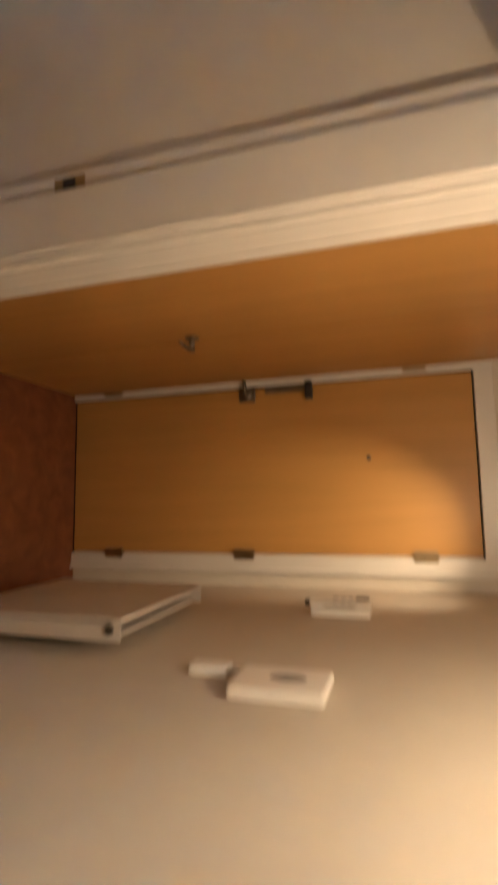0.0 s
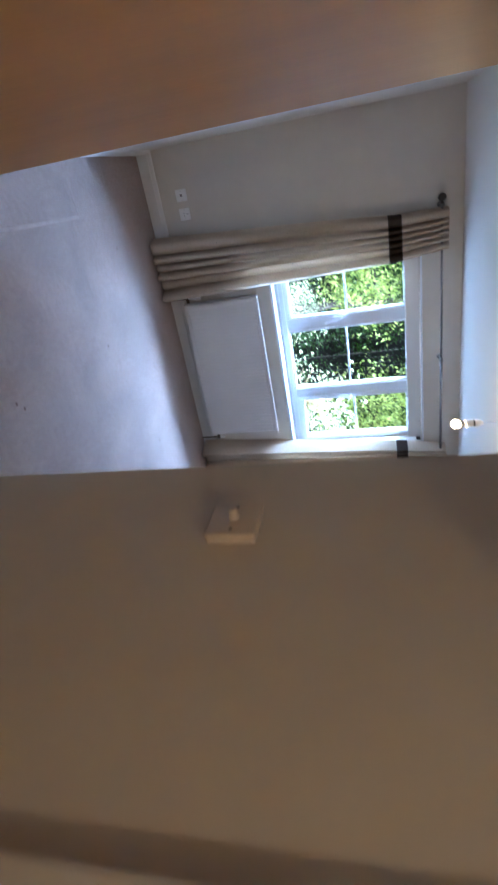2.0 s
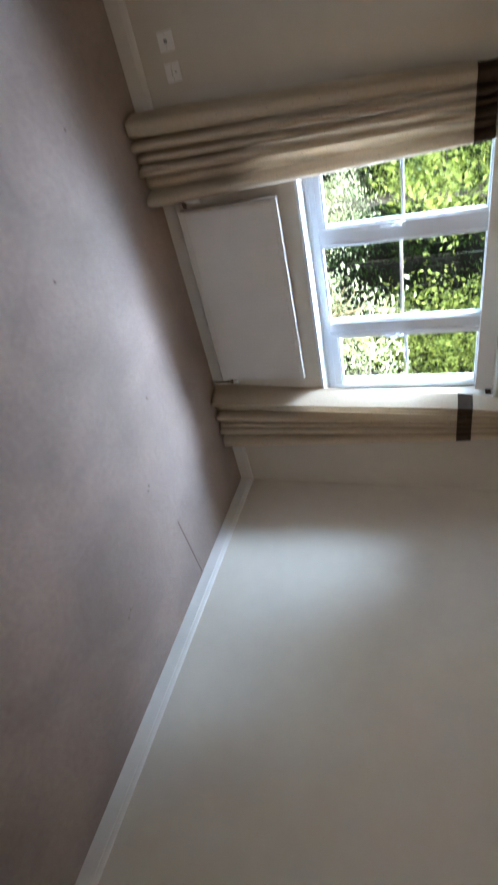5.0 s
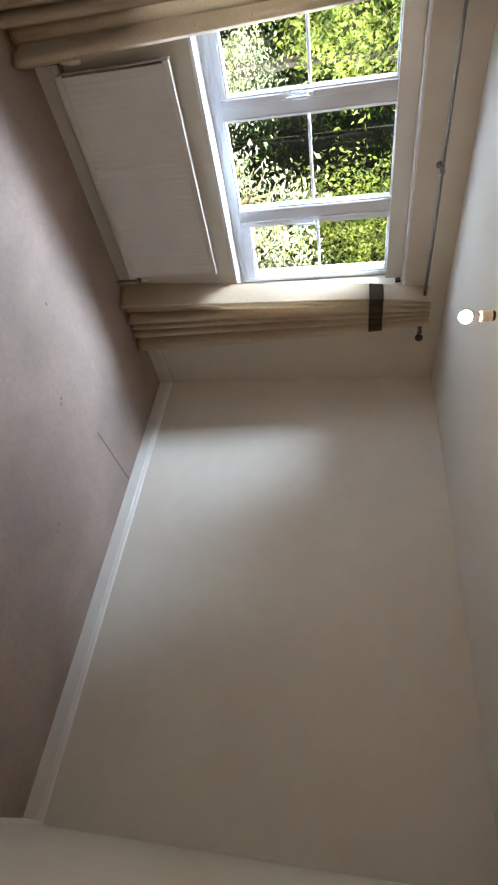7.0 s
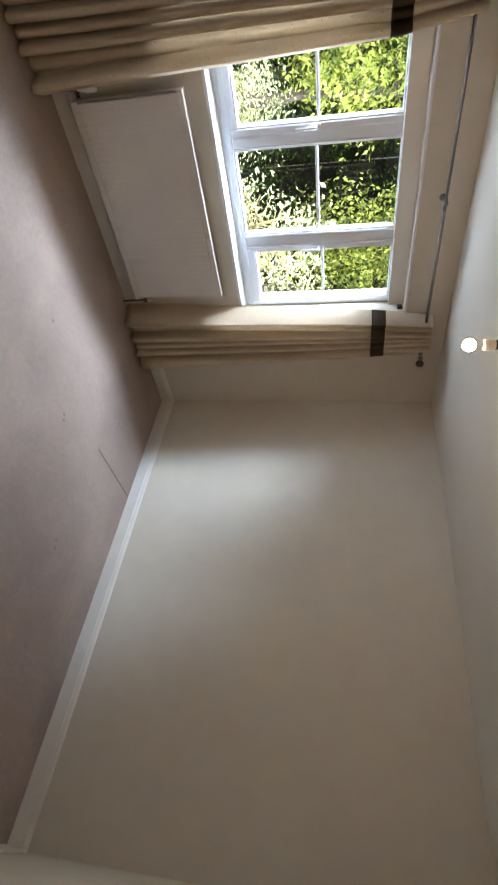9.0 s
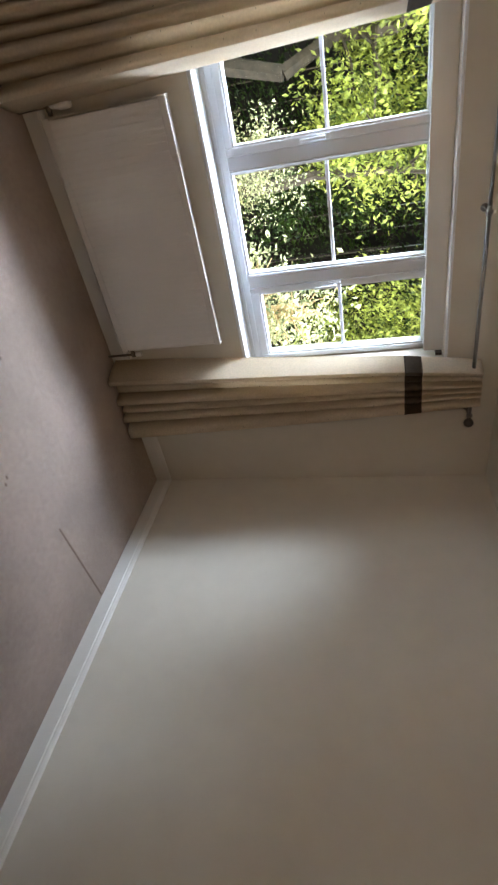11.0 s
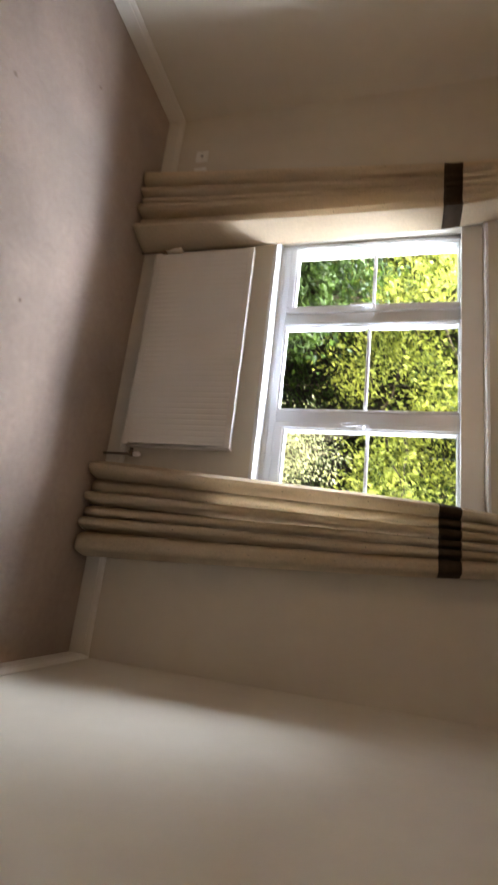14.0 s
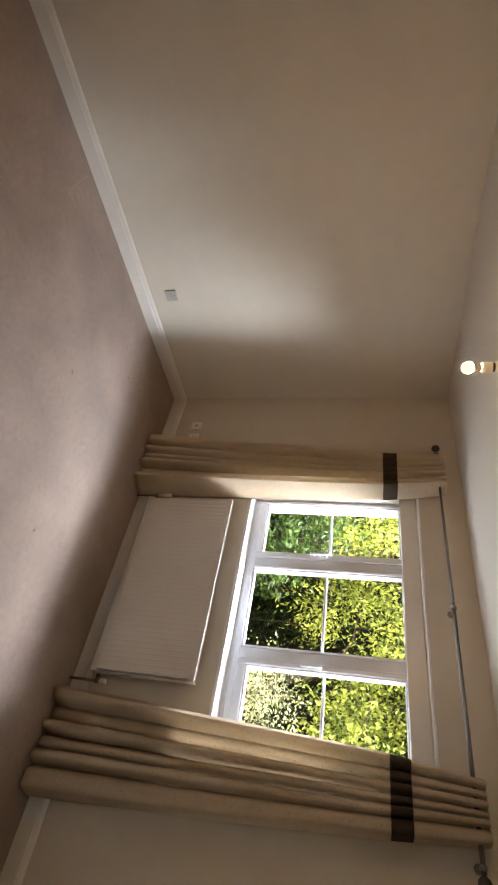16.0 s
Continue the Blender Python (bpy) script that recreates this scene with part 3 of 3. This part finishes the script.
casement(WX0 + 0.025, 0.317, -0.118, 0.270, 0.990, 1.916, 0.012)
casement(0.386, 0.937, 0.405, 0.919, 0.9535, 1.922, 0.0)
casement(1.006, WX1 - 0.013, 1.048, 1.428, 1.003, 1.915, 0.012)
for hx, way in ((0.296, -1), (1.028, -1)):
    bm = nb()
    box(bm, hx - 0.013, hx + 0.013, FY0 - 0.024, FY0 - 0.0122, 1.40, 1.47, 0.003)
    tube(bm, (hx, FY0 - 0.024, 1.44), (hx, FY0 - 0.050, 1.44), 0.009, None, 12)
    box(bm, hx - 0.008, hx + 0.008, FY0 - 0.058, FY0 - 0.046, 1.325, 1.452, 0.005)
    part("window_handle", bm, UPVC, w, "white espagnolette handle", True)
bm = nb(); box(bm, WX0, WX1, YW - 0.012, FY0, WZ0, WZ0 + 0.022, 0.006); box(bm, WX0, WX1, FY0 + 0.002, FY1, WZ0 + 0.001, 0.9035, 0.003)
part("window_sill", bm, UPVC, w, "glossy white window sill")

# white board over the window head, with its bead and end brackets
t = thing("blind_headrail", (0.65, 4.0, 1.98), "white blind headrail board under the window lintel", "blind rail")
bm = nb(); box(bm, WX0 + 0.006, WX1 - 0.02, 4.055, 4.078, 1.920, 2.028, 0.004)
part("fascia", bm, GLOSS, t)
bm = nb(); box(bm, WX0 + 0.004, WX1 + 0.02, 3.990, 3.9995, 2.031, 2.046, 0.003)
part("bead", bm, UPVC, t, "thin bright white bead")
bm = nb(); box(bm, WX1 - 0.019, WX1 - 0.004, 4.02, 4.06, 1.985, 2.02, 0.002)
part("end_bracket", bm, DARK, t, "small dark end bracket")

# ---- curtain pole ----
PZ, PY = 2.176, 3.907
t = thing("curtain_pole", (0.685, PY, PZ), "slim brushed-steel curtain pole with dark ball finials", "curtain pole")
bm = nb(); tube(bm, (-0.47, PY, PZ), (0.70, PY, PZ), 0.0085, None, 16)
part("pole", bm, POLE, t, "", True)
bm = nb(); tube(bm, (0.66, PY, PZ), (1.84, PY, PZ), 0.0105, None, 16)
part("outer_pole", bm, POLE, t, "", True)
for fx, s in ((-0.505, -1), (1.875, 1)):
    bm = nb()
    lathe(bm, [(0.0125, -0.045), (0.0125, -0.030), (0.009, -0.026), (0.016, -0.022), (0.026, -0.010), (0.029, 0.002), (0.025, 0.016), (0.014, 0.026), (0.004, 0.029)], pose(fx, PY, PZ, 0, 90 * s, 0), 20)
    part("finial", bm, DARK, t, "dark ball finial", True)
for bx in (-0.455, 0.69, 1.825):
    bm = nb()
    lathe(bm, [(0.020, 0), (0.020, 0.004), (0.013, 0.010), (0.006, 0.013), (0.0055, 0.085)], pose(bx, YW, PZ - 0.004, 90, 0, 0), 16)
    lathe(bm, [(0.0145, -0.010), (0.0165, -0.008), (0.0165, 0.008), (0.0145, 0.010)], pose(bx, PY, PZ, 0, 90, 0), 16)
    part("bracket", bm, POLE, t, "steel wall bracket", True)

# ---- curtains ----


def curtain(x_top, x_band, x_bot, fall, seed, group="pair of curtains"):
    """A heavy pleated curtain hung from the pole. x_*: (outer, leading) edge at the top, the band and the hem."""
    rnd = random.Random(seed)
    cols, rows, folds = 240, 60, 6
    z_top, z_bot = 2.222, 0.022
    widths = [0.24, 0.14, 0.12, 0.14, 0.14, 0.22]
    offs = [rnd.uniform(-0.25, 0.25) for _ in range(folds + 2)]
    amps = [1.05, 0.95, 0.75, 1.0, 0.30, 1.2, 1.0]
    cum = [0]
    for a in widths:
        cum.append(cum[-1] + a)
    cum = [c / cum[-1] for c in cum]

    def edges(z):
        s = (z_top - z) / (z_top - z_bot)
        sb = (z_top - 1.855) / (z_top - z_bot)
        if s < sb:
            k = s / sb
            return [a + (b - a) * k for a, b in zip(x_top, x_band)]
        k = (s - sb) / (1 - sb)
        k2 = k ** 0.85
        return [a + (b - a) * k2 for a, b in zip(x_band, x_bot)]

    def spot(u, z, off=0.0):
        s = (z_top - z) / (z_top - z_bot)
        xo, xl = edges(z)
        i = max(j for j in range(folds) if cum[j] <= u + 1e-9)
        f = (u - cum[i]) / (cum[i + 1] - cum[i])
        amp = (0.026 + 0.022 * s ** 0.8) * (1 + (amps[i] - 1) * min(1, 0.35 + s))
        # rounded fronts with tight valleys between them
        wave = max(0.0, 1 - abs(2 * f - 1) ** 3) ** 0.85
        sway = 0.005 * s * math.sin(3.1 * s + 5 * offs[i]) + 0.0015 * math.sin(9 * s + 11 * offs[i + 1])
        lean = 0.30 * (wave - 0.5) * s * (0.2 + offs[i])
        uu = u + 0.10 * lean * (0 if u in (0.0, 1.0) else 1)
        x = xo + (xl - xo) * uu + sway * (0.3 if u in (0.0, 1.0) else 1.0)
        y = PY + 0.012 - amp * 2.0 * wave - off
        # the leading edge turns back to the glass
        if u > 0.90:
            y += ((u - 0.90) / 0.10) ** 0.7 * 0.085 * (0.75 + 0.35 * s)
        if u < 0.05:
            y += (0.05 - u) / 0.05 * 0.03
        y -= fall * s ** 2
        return Vector((x, min(y, 3.985), z + 0.006 * math.sin(17 * u + 3 * offs[0]) * (s > 0.97)))

    def sheet(z_hi, z_lo, n, off):
        bm = nb()
        grid = [[bm.verts.new(spot(c / cols, z_hi + (z_lo - z_hi) * r / n, off)) for c in range(cols + 1)] for r in range(n + 1)]
        for r in range(n):
            for c in range(cols):
                bm.faces.new((grid[r][c], grid[r][c + 1], grid[r + 1][c + 1], grid[r + 1][c]))
        bmesh.ops.solidify(bm, geom=bm.faces[:], thickness=-0.003)
        return bm

    t = thing("curtain", ((x_top[0] + x_top[1]) / 2, PY, 0.02), "heavy cream pleated curtain, drawn back, with a dark brown band", "curtain", group)
    part("cloth", sheet(z_top, z_bot, rows, 0.0), CLOTH, t, "cream woven cloth", True)
    part("band", sheet(1.902, 1.806, 6, 0.0035), BAND, t, "dark brown sewn band", True)
    # small stitched dimples in a grid on the cloth
    bm = nb()
    for row in range(5):
        for col in range(10):
            u = (row + 0.5) / 5 * 0.9 + 0.03
            z = 0.55 + col * 0.135
            p = spot(u, z, 0.0032)
            bmesh.ops.create_icosphere(bm, subdivisions=1, radius=0.0020, matrix=Matrix.Translation(p) @ Matrix.Diagonal((1, 0.4, 1, 1)))
    tagged(part("stitching", bm, BAND, t, "tiny dark stitch marks"), kind="stuff")
    return t


curtain((-0.440, -0.145), (-0.436, -0.095), (-0.550, -0.045), 0.055, 3)
curtain((1.752, 1.492), (1.782, 1.446), (1.862, 1.322), 0.015, 8)

# ---- radiator under the window ----
panel_radiator(0.0, 1.238, YW, 0.135, 0.767, -1, 37, "white ribbed steel panel radiator under the window")
t = thing("radiator_valve", (-0.045, 3.95, 0.0), "white thermostatic radiator valve on a copper tail", "radiator valve")
bm = nb()
lathe(bm, [(0.011, 0.0), (0.011, 0.03), (0.016, 0.034), (0.016, 0.05), (0.020, 0.055), (0.0235, 0.062), (0.0235, 0.105), (0.020, 0.116), (0.010, 0.119)], pose(-0.045, 3.95, 0.165), 18)
part("thermostat_head", bm, PLASTIC, t, "white ribbed thermostat head", True)
bm = nb()
lathe(bm, [(0.015, -0.012), (0.015, 0.018), (0.012, 0.022), (0.012, 0.040)], pose(-0.045, 3.95, 0.165, 0, 90, 0), 14)
tube(bm, (-0.045, 3.95, 0.0), (-0.045, 3.95, 0.16), 0.0075, None, 12)
part("valve_body", bm, TARNISH, t, "dull metal valve and pipe", True)
t = thing("radiator_valve", (1.280, 3.95, 0.0), "white-capped lockshield radiator valve", "radiator valve")
bm = nb(); lathe(bm, [(0.012, 0.0), (0.0145, 0.006), (0.0145, 0.034), (0.010, 0.040)], pose(1.280, 3.95, 0.19), 16)
part("cap", bm, PLASTIC, t, "white plastic cap", True)
bm = nb()
lathe(bm, [(0.013, -0.012), (0.013, 0.015), (0.011, 0.018), (0.011, 0.035)], pose(1.280, 3.95, 0.172, 0, -90, 0), 14)
tube(bm, (1.280, 3.95, 0.0), (1.280, 3.95, 0.188), 0.0075, None, 12)
part("valve_body", bm, TARNISH, t, "dull metal valve and pipe", True)


# ---- sockets ----


def socket_plate(name, m, label, category, holes, face=PLASTIC):
    """A plate on a wall: local x along the wall, local z up, local -y into the room."""
    t = thing(name, m.translation, label, category)
    bm = nb(); box(bm, -0.043, 0.043, -0.010, 0, -0.043, 0.043, 0.003, m)
    part("plate", bm, face, t)
    for hx, hz, hw, hh in holes:
        bm = nb(); box(bm, hx - hw, hx + hw, -0.0112, -0.0102, hz - hh, hz + hh, 0.0, m)
        part("socket_hole", bm, GREYPL, t, "dark socket opening")
    for sx in (-0.030, 0.030):
        bm = nb(); box(bm, sx - 0.003, sx + 0.003, -0.0110, -0.0102, -0.003, 0.003, 0, m)
        part("screw", bm, STEEL, t)
    return t


PIN = [(0, 0.020, 0.003, 0.006), (-0.011, -0.004, 0.005, 0.0025), (0.011, -0.004, 0.005, 0.0025)]
socket_plate("socket", pose(-0.680, YW, 0.284), "white square mains socket on the window wall", "socket", PIN)
socket_plate("aerial_socket", pose(-0.815, YW, 0.284), "white square aerial socket beside a mains socket", "socket", [(0, 0, 0.009, 0.009)])
socket_plate("socket", pose(XL, 2.94, 0.268, 0, 0, 90), "dull steel square mains socket on the bare wall", "socket", PIN, SATIN)

# ---- pendant bulb ----
BX, BY, BZ = 0.460, 2.352, 2.054
t = thing("pendant_lamp", (BX, BY, H), "bare lit bulb in a white holder on a short flex", "pendant lamp")
bm = nb(); lathe(bm, [(0.045, 0), (0.045, -0.008), (0.036, -0.022), (0.012, -0.028)], pose(BX, BY, H), 20)
part("ceiling_rose", bm, PLASTIC, t, "", True)
bm = nb(); tube(bm, (BX, BY, H - 0.026), (BX, BY, BZ + 0.128), 0.0035, None, 10)
part("flex", bm, PLASTIC, t, "thin white flex", True)
bm = nb(); lathe(bm, [(0.018, 0.045), (0.0195, 0.050), (0.0195, 0.082), (0.016, 0.084), (0.016, 0.092), (0.019, 0.094), (0.018, 0.115), (0.008, 0.130)], pose(BX, BY, BZ), 18)
part("lamp_holder", bm, PLASTIC, t, "white bayonet holder", True)
bm = nb(); lathe(bm, [(0.0165, 0.083), (0.0170, 0.0842), (0.0170, 0.0912), (0.0165, 0.0918)], pose(BX, BY, BZ), 18)
part("holder_ring", bm, DARK, t, "dark ring on the holder")
bm = nb(); lathe(bm, [(0.003, -0.031), (0.018, -0.026), (0.027, -0.012), (0.030, 0.002), (0.026, 0.016), (0.017, 0.032), (0.014, 0.044)], pose(BX, BY, BZ), 20)
bulb = part("bulb", bm, GLASS, t, "clear glass bulb", True)
bm = nb(); ball(bm, (BX, BY, BZ), 0.020, 0.95)
core = part("filament", bm, GLOW, bulb, "glowing warm filament", True)
core.visible_shadow = False
bulb.visible_shadow = False

# ---- carpet creases and dents left by furniture ----


def crease(points, width, label, mat=SEAM, rise=0.0025):
    bm = nb()
    for (x0, y0), (x1, y1) in zip(points, points[1:]):
        a, b = Vector((x0, y0, 0)), Vector((x1, y1, 0))
        way = (b - a).normalized()
        m = Matrix.Translation(a) @ Matrix((way, Vector((-way.y, way.x, 0)), Vector((0, 0, 1)))).transposed().to_4x4()
        prism(bm, [(-width, 0.0), (width, 0.0), (width * 0.4, rise), (-width * 0.4, rise)], m @ pose(0, 0, 0, 90, 0, 90), (b - a).length)
    o = fixed("carpet_crease", bm, mat, label, "carpet mark")
    o.name = "trim"
    return o


crease([(-0.835, 2.05), (-0.815, 2.87)], 0.010, "pale pressed line in the carpet")
crease([(-1.10, 2.853), (-0.74, 2.868)], 0.009, "pale pressed line in the carpet")
crease([(-1.05, 2.03), (-0.755, 2.01)], 0.009, "pale pressed line in the carpet")
crease([(1.733, 2.889), (2.34, 2.925)], 0.007, "dark seam line in the carpet", DENT, 0.0015)
for x, y in ((1.287, 2.740), (1.265, 2.765), (-0.102, 1.759), (-0.06, 1.80), (-0.055, 2.748), (-0.58, 3.251), (0.824, 3.078), (1.72, 2.13), (1.70, 2.17)):
    bm = nb(); lathe(bm, [(0.011, 0.0), (0.009, 0.0010), (0.003, 0.0014)], pose(x, y, 0) @ Matrix.Diagonal((1.0, 0.7, 1, 1)), 12)
    fixed("trim", bm, DENT, "small dark furniture dent in the carpet", "carpet mark")

# ---- garden ----
GZ = -0.35
bm = nb(); box(bm, -300, 300, YW + 0.3, 600, GZ - 0.2, GZ)
fixed("ground", bm, SOIL, "dark garden soil reaching into the distance", "ground")
bm = nb(); box(bm, XL - 6, XL - 0.2, YW + 0.2, YW + 0.3, GZ, 3.2); box(bm, XR + 0.2, XR + 6, YW + 0.2, YW + 0.3, GZ, 3.2)
fixed("wall_outside", bm, RENDERED, "rendered outer wall of the house", "wall")


def leaves(name, parent, centres, size, mat, seed, droop=0.3, label="", spread=0.10, each=16):
    """Many small pointed, folded leaves in sprays round the given centres."""
    rng = np.random.default_rng(seed)
    c = np.repeat(np.asarray(centres, float), each, axis=0)
    n = len(c)
    c = c + rng.normal(0, spread, (n, 3))
    way = rng.normal(0, 1, (n, 3))
    way[:, 2] = way[:, 2] * 0.6 - droop
    way /= np.linalg.norm(way, axis=1, keepdims=True)
    side = np.cross(way, rng.normal(0, 1, (n, 3)))
    side /= np.linalg.norm(side, axis=1, keepdims=True)
    up = np.cross(side, way)
    long = size * rng.uniform(0.6, 1.35, (n, 1))
    wide = long * rng.uniform(0.15, 0.27, (n, 1))
    v = np.empty((n, 6, 3))
    v[:, 0] = c
    v[:, 1] = c + way * long * 0.45 + side * wide + up * wide * 0.45
    v[:, 2] = c + way * long * 0.5
    v[:, 3] = c + way * long * 0.45 - side * wide + up * wide * 0.45
    v[:, 4] = c + way * long - up * wide * 0.3
    v[:, 5] = c - way * long * 0.25
    base = np.arange(n)[:, None] * 6
    faces = np.concatenate([base + f for f in ([0, 2, 1], [0, 3, 2], [1, 2, 4], [2, 3, 4])], 0)
    me = bpy.data.meshes.new(name)
    me.from_pydata(v.reshape(-1, 3).tolist(), [], faces.tolist())
    me.materials.append(mat)
    ob = new(name, me)
    if parent is not None:
        ob.parent = parent
        ob.matrix_parent_inverse = parent.matrix_basis.inverted()
    if label:
        ob["label"] = label
    return ob


def branch(bm, a, b, r0, r1, rnd, bend=0.12, n=5):
    a, b = Vector(a), Vector(b)
    last = a
    for i in range(1, n + 1):
        f = i / n
        p = a.lerp(b, f) + Vector((rnd.uniform(-1, 1), rnd.uniform(-1, 1), rnd.uniform(-0.4, 0.6))) * bend * (a - b).length * 0.25 * (f < 1)
        tube(bm, last, p, r0 + (r1 - r0) * (f - 1 / n), r0 + (r1 - r0) * f, 6)
        last = p


def tree(at, height, spread_x, spread_y, mat, seed, sprays=420, size=0.11, low=0.35, hanging=0.0, label="", category="tree", droop=0.4, stems=1, spray=0.11, name="tree", wood=None):
    """A tapered trunk, limbs, and a crown of leaf sprays set along the limbs, with gaps between them."""
    rnd = random.Random(seed)
    t = thing(name, at, label, category)
    base = Vector(at)
    bm = nb()
    centres = []
    for s in range(stems):
        foot = base + Vector((rnd.uniform(-0.12, 0.12), rnd.uniform(-0.1, 0.1), 0)) * (stems > 1)
        top = base + Vector((rnd.uniform(-0.3, 0.3) * spread_x, rnd.uniform(-0.3, 0.3) * spread_y, height * rnd.uniform(0.75, 0.95)))
        branch(bm, foot, top, 0.022 * height / (1 + 0.4 * (stems > 1)), 0.012, rnd, 0.15, 7)
        limbs = 14 if stems == 1 else 6
        for k in range(limbs):
            f = low + (0.97 - low) * (k + rnd.random()) / limbs
            start = foot.lerp(top, f)
            ang = rnd.uniform(0, 2 * math.pi)
            reach = (1.0 - 0.55 * abs(f - 0.55)) * rnd.uniform(0.65, 1.05)
            tip = start + Vector((math.cos(ang) * spread_x * reach, math.sin(ang) * spread_y * reach, height * rnd.uniform(-0.02, 0.14)))
            branch(bm, start, tip, 0.008 * height / 2, 0.004, rnd, 0.3, 5)
            for q in range(max(3, sprays // (limbs * stems))):
                g = rnd.uniform(0.25, 1.05)
                p = start.lerp(tip, g) + Vector((rnd.gauss(0, 0.13), rnd.gauss(0, 0.13), rnd.gauss(0, 0.11)))
                if hanging:
                    p.z -= hanging * rnd.random() ** 1.3
                centres.append(p)
    part("trunk", bm, wood or BARK, t, "thin brown trunk and limbs")
    leaves("crown", t, centres, size, mat, seed, droop, "", spray)
    return t


def hedge(name, x0, x1, y, deep, z0, z1, mat, seed, count, size, label):
    rng = np.random.default_rng(seed)
    n = count
    x = rng.uniform(x0, x1, n)
    z = z0 + (z1 - z0) * rng.random(n)
    bulge = np.array([noise.noise(Vector((a * 0.9, b * 0.9, seed))) for a, b in zip(x, z)])
    yy = y - deep * (0.5 + 0.9 * bulge) + rng.uniform(0, deep * 0.5, n)
    keep = z < z1 - 0.5 + 0.9 * np.array([noise.noise(Vector((a * 0.7, seed, 0))) for a in x])
    ob = leaves(name, None, np.stack([x, yy, z], 1)[keep], size, mat, seed, 0.35, "", 0.09)
    return tagged(ob, label, "hedge", "", "stuff")


# boundary: dark boarded fence with an overgrown hedge before it
fence = thing("fence", (1.0, 9.4, GZ), "tall dark weathered board fence behind the hedge", "fence")
for i in range(70):
    x = -9.5 + i * 0.30
    bm = nb(); box(bm, x, x + 0.285, 9.4 + 0.012 * (i % 2), 9.425 + 0.012 * (i % 2), GZ, 2.9 + 0.03 * math.sin(i * 1.7))
    part("board", bm, TRELLIS, fence)
hedge("hedge", -9, 11.5, 9.1, 0.9, GZ, 5.6, LEAF_DARK, 11, 5200, 0.075, "dense overgrown hedge, its green darkened for shade")

SUNNY = "bright sunlit green tree with drooping sprays"
tree((-1.45, 6.9, GZ), 4.6, 1.5, 0.9, LEAF_SUNLIT, 21, 620, 0.068, 0.36, 0.5, SUNNY, droop=0.9)
tree((0.05, 7.5, GZ), 5.0, 1.3, 0.9, LEAF_SUNLIT, 22, 600, 0.068, 0.40, 0.5, SUNNY, droop=0.9)
tree((3.5, 7.6, GZ), 4.8, 1.5, 0.9, LEAF_SUNLIT, 23, 680, 0.068, 0.32, 0.8, SUNNY, droop=0.9)
tree((5.6, 7.4, GZ), 4.6, 1.5, 1.0, LEAF_DARK, 24, 600, 0.075, 0.2, 0.5, "dense garden tree, its green darkened for shade")
tree((-3.7, 7.5, GZ), 4.6, 1.5, 1.0, LEAF_SUNLIT, 25, 700, 0.066, 0.2, 0.6, SUNNY, droop=0.8)
tree((0.95, 7.6, GZ), 4.3, 0.50, 0.45, LEAF_SUNLIT, 27, 190, 0.068, 0.52, 0.6, SUNNY, droop=0.9)
tree((1.0, 8.3, GZ), 4.4, 1.0, 0.5, LEAF_DARK, 26, 600, 0.07, 0.3, 0.5, "dense garden tree, its green darkened for shade")
tree((0.64, 6.1, GZ), 1.48, 0.25, 0.26, LEAF_PALE, 31, 520, 0.036, 0.08, 0.0, "pale ivy-clad bush with sun and shade in its leaf colour", "bush", 0.1, 5, 0.06, "bush")
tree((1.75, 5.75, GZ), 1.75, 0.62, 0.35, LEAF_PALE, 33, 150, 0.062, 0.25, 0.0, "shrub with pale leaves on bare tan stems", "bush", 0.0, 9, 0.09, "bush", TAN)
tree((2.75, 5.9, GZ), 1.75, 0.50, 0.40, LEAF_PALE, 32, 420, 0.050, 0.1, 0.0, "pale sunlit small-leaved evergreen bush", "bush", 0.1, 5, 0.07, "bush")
tree((-1.0, 6.0, GZ), 1.8, 0.6, 0.4, LEAF_DARK, 34, 380, 0.08, 0.1, 0.0, "dark glossy-leaved evergreen shrub", "bush", 0.2, 4, 0.10, "bush")
tree((3.7, 6.1, GZ), 1.9, 0.6, 0.4, LEAF_DARK, 35, 380, 0.08, 0.1, 0.0, "dark glossy-leaved evergreen shrub", "bush", 0.2, 4, 0.10, "bush")

# trellis panel among the leaves
TX, TY = 2.12, 8.3
t = thing("trellis", (TX + 0.2, TY, GZ), "dark wooden square-lattice trellis among the leaves", "trellis")
for i in range(5):
    bm = nb(); box(bm, TX + i * 0.09, TX + 0.018 + i * 0.09, TY, TY + 0.014, GZ if i in (0, 4) else 1.48, 1.98)
    part("slat", bm, TRELLIS, t)
for i in range(5):
    bm = nb(); box(bm, TX - 0.02, TX + 0.40, TY + 0.0145, TY + 0.027, 1.50 + i * 0.10, 1.518 + i * 0.10)
    part("slat", bm, TRELLIS, t)
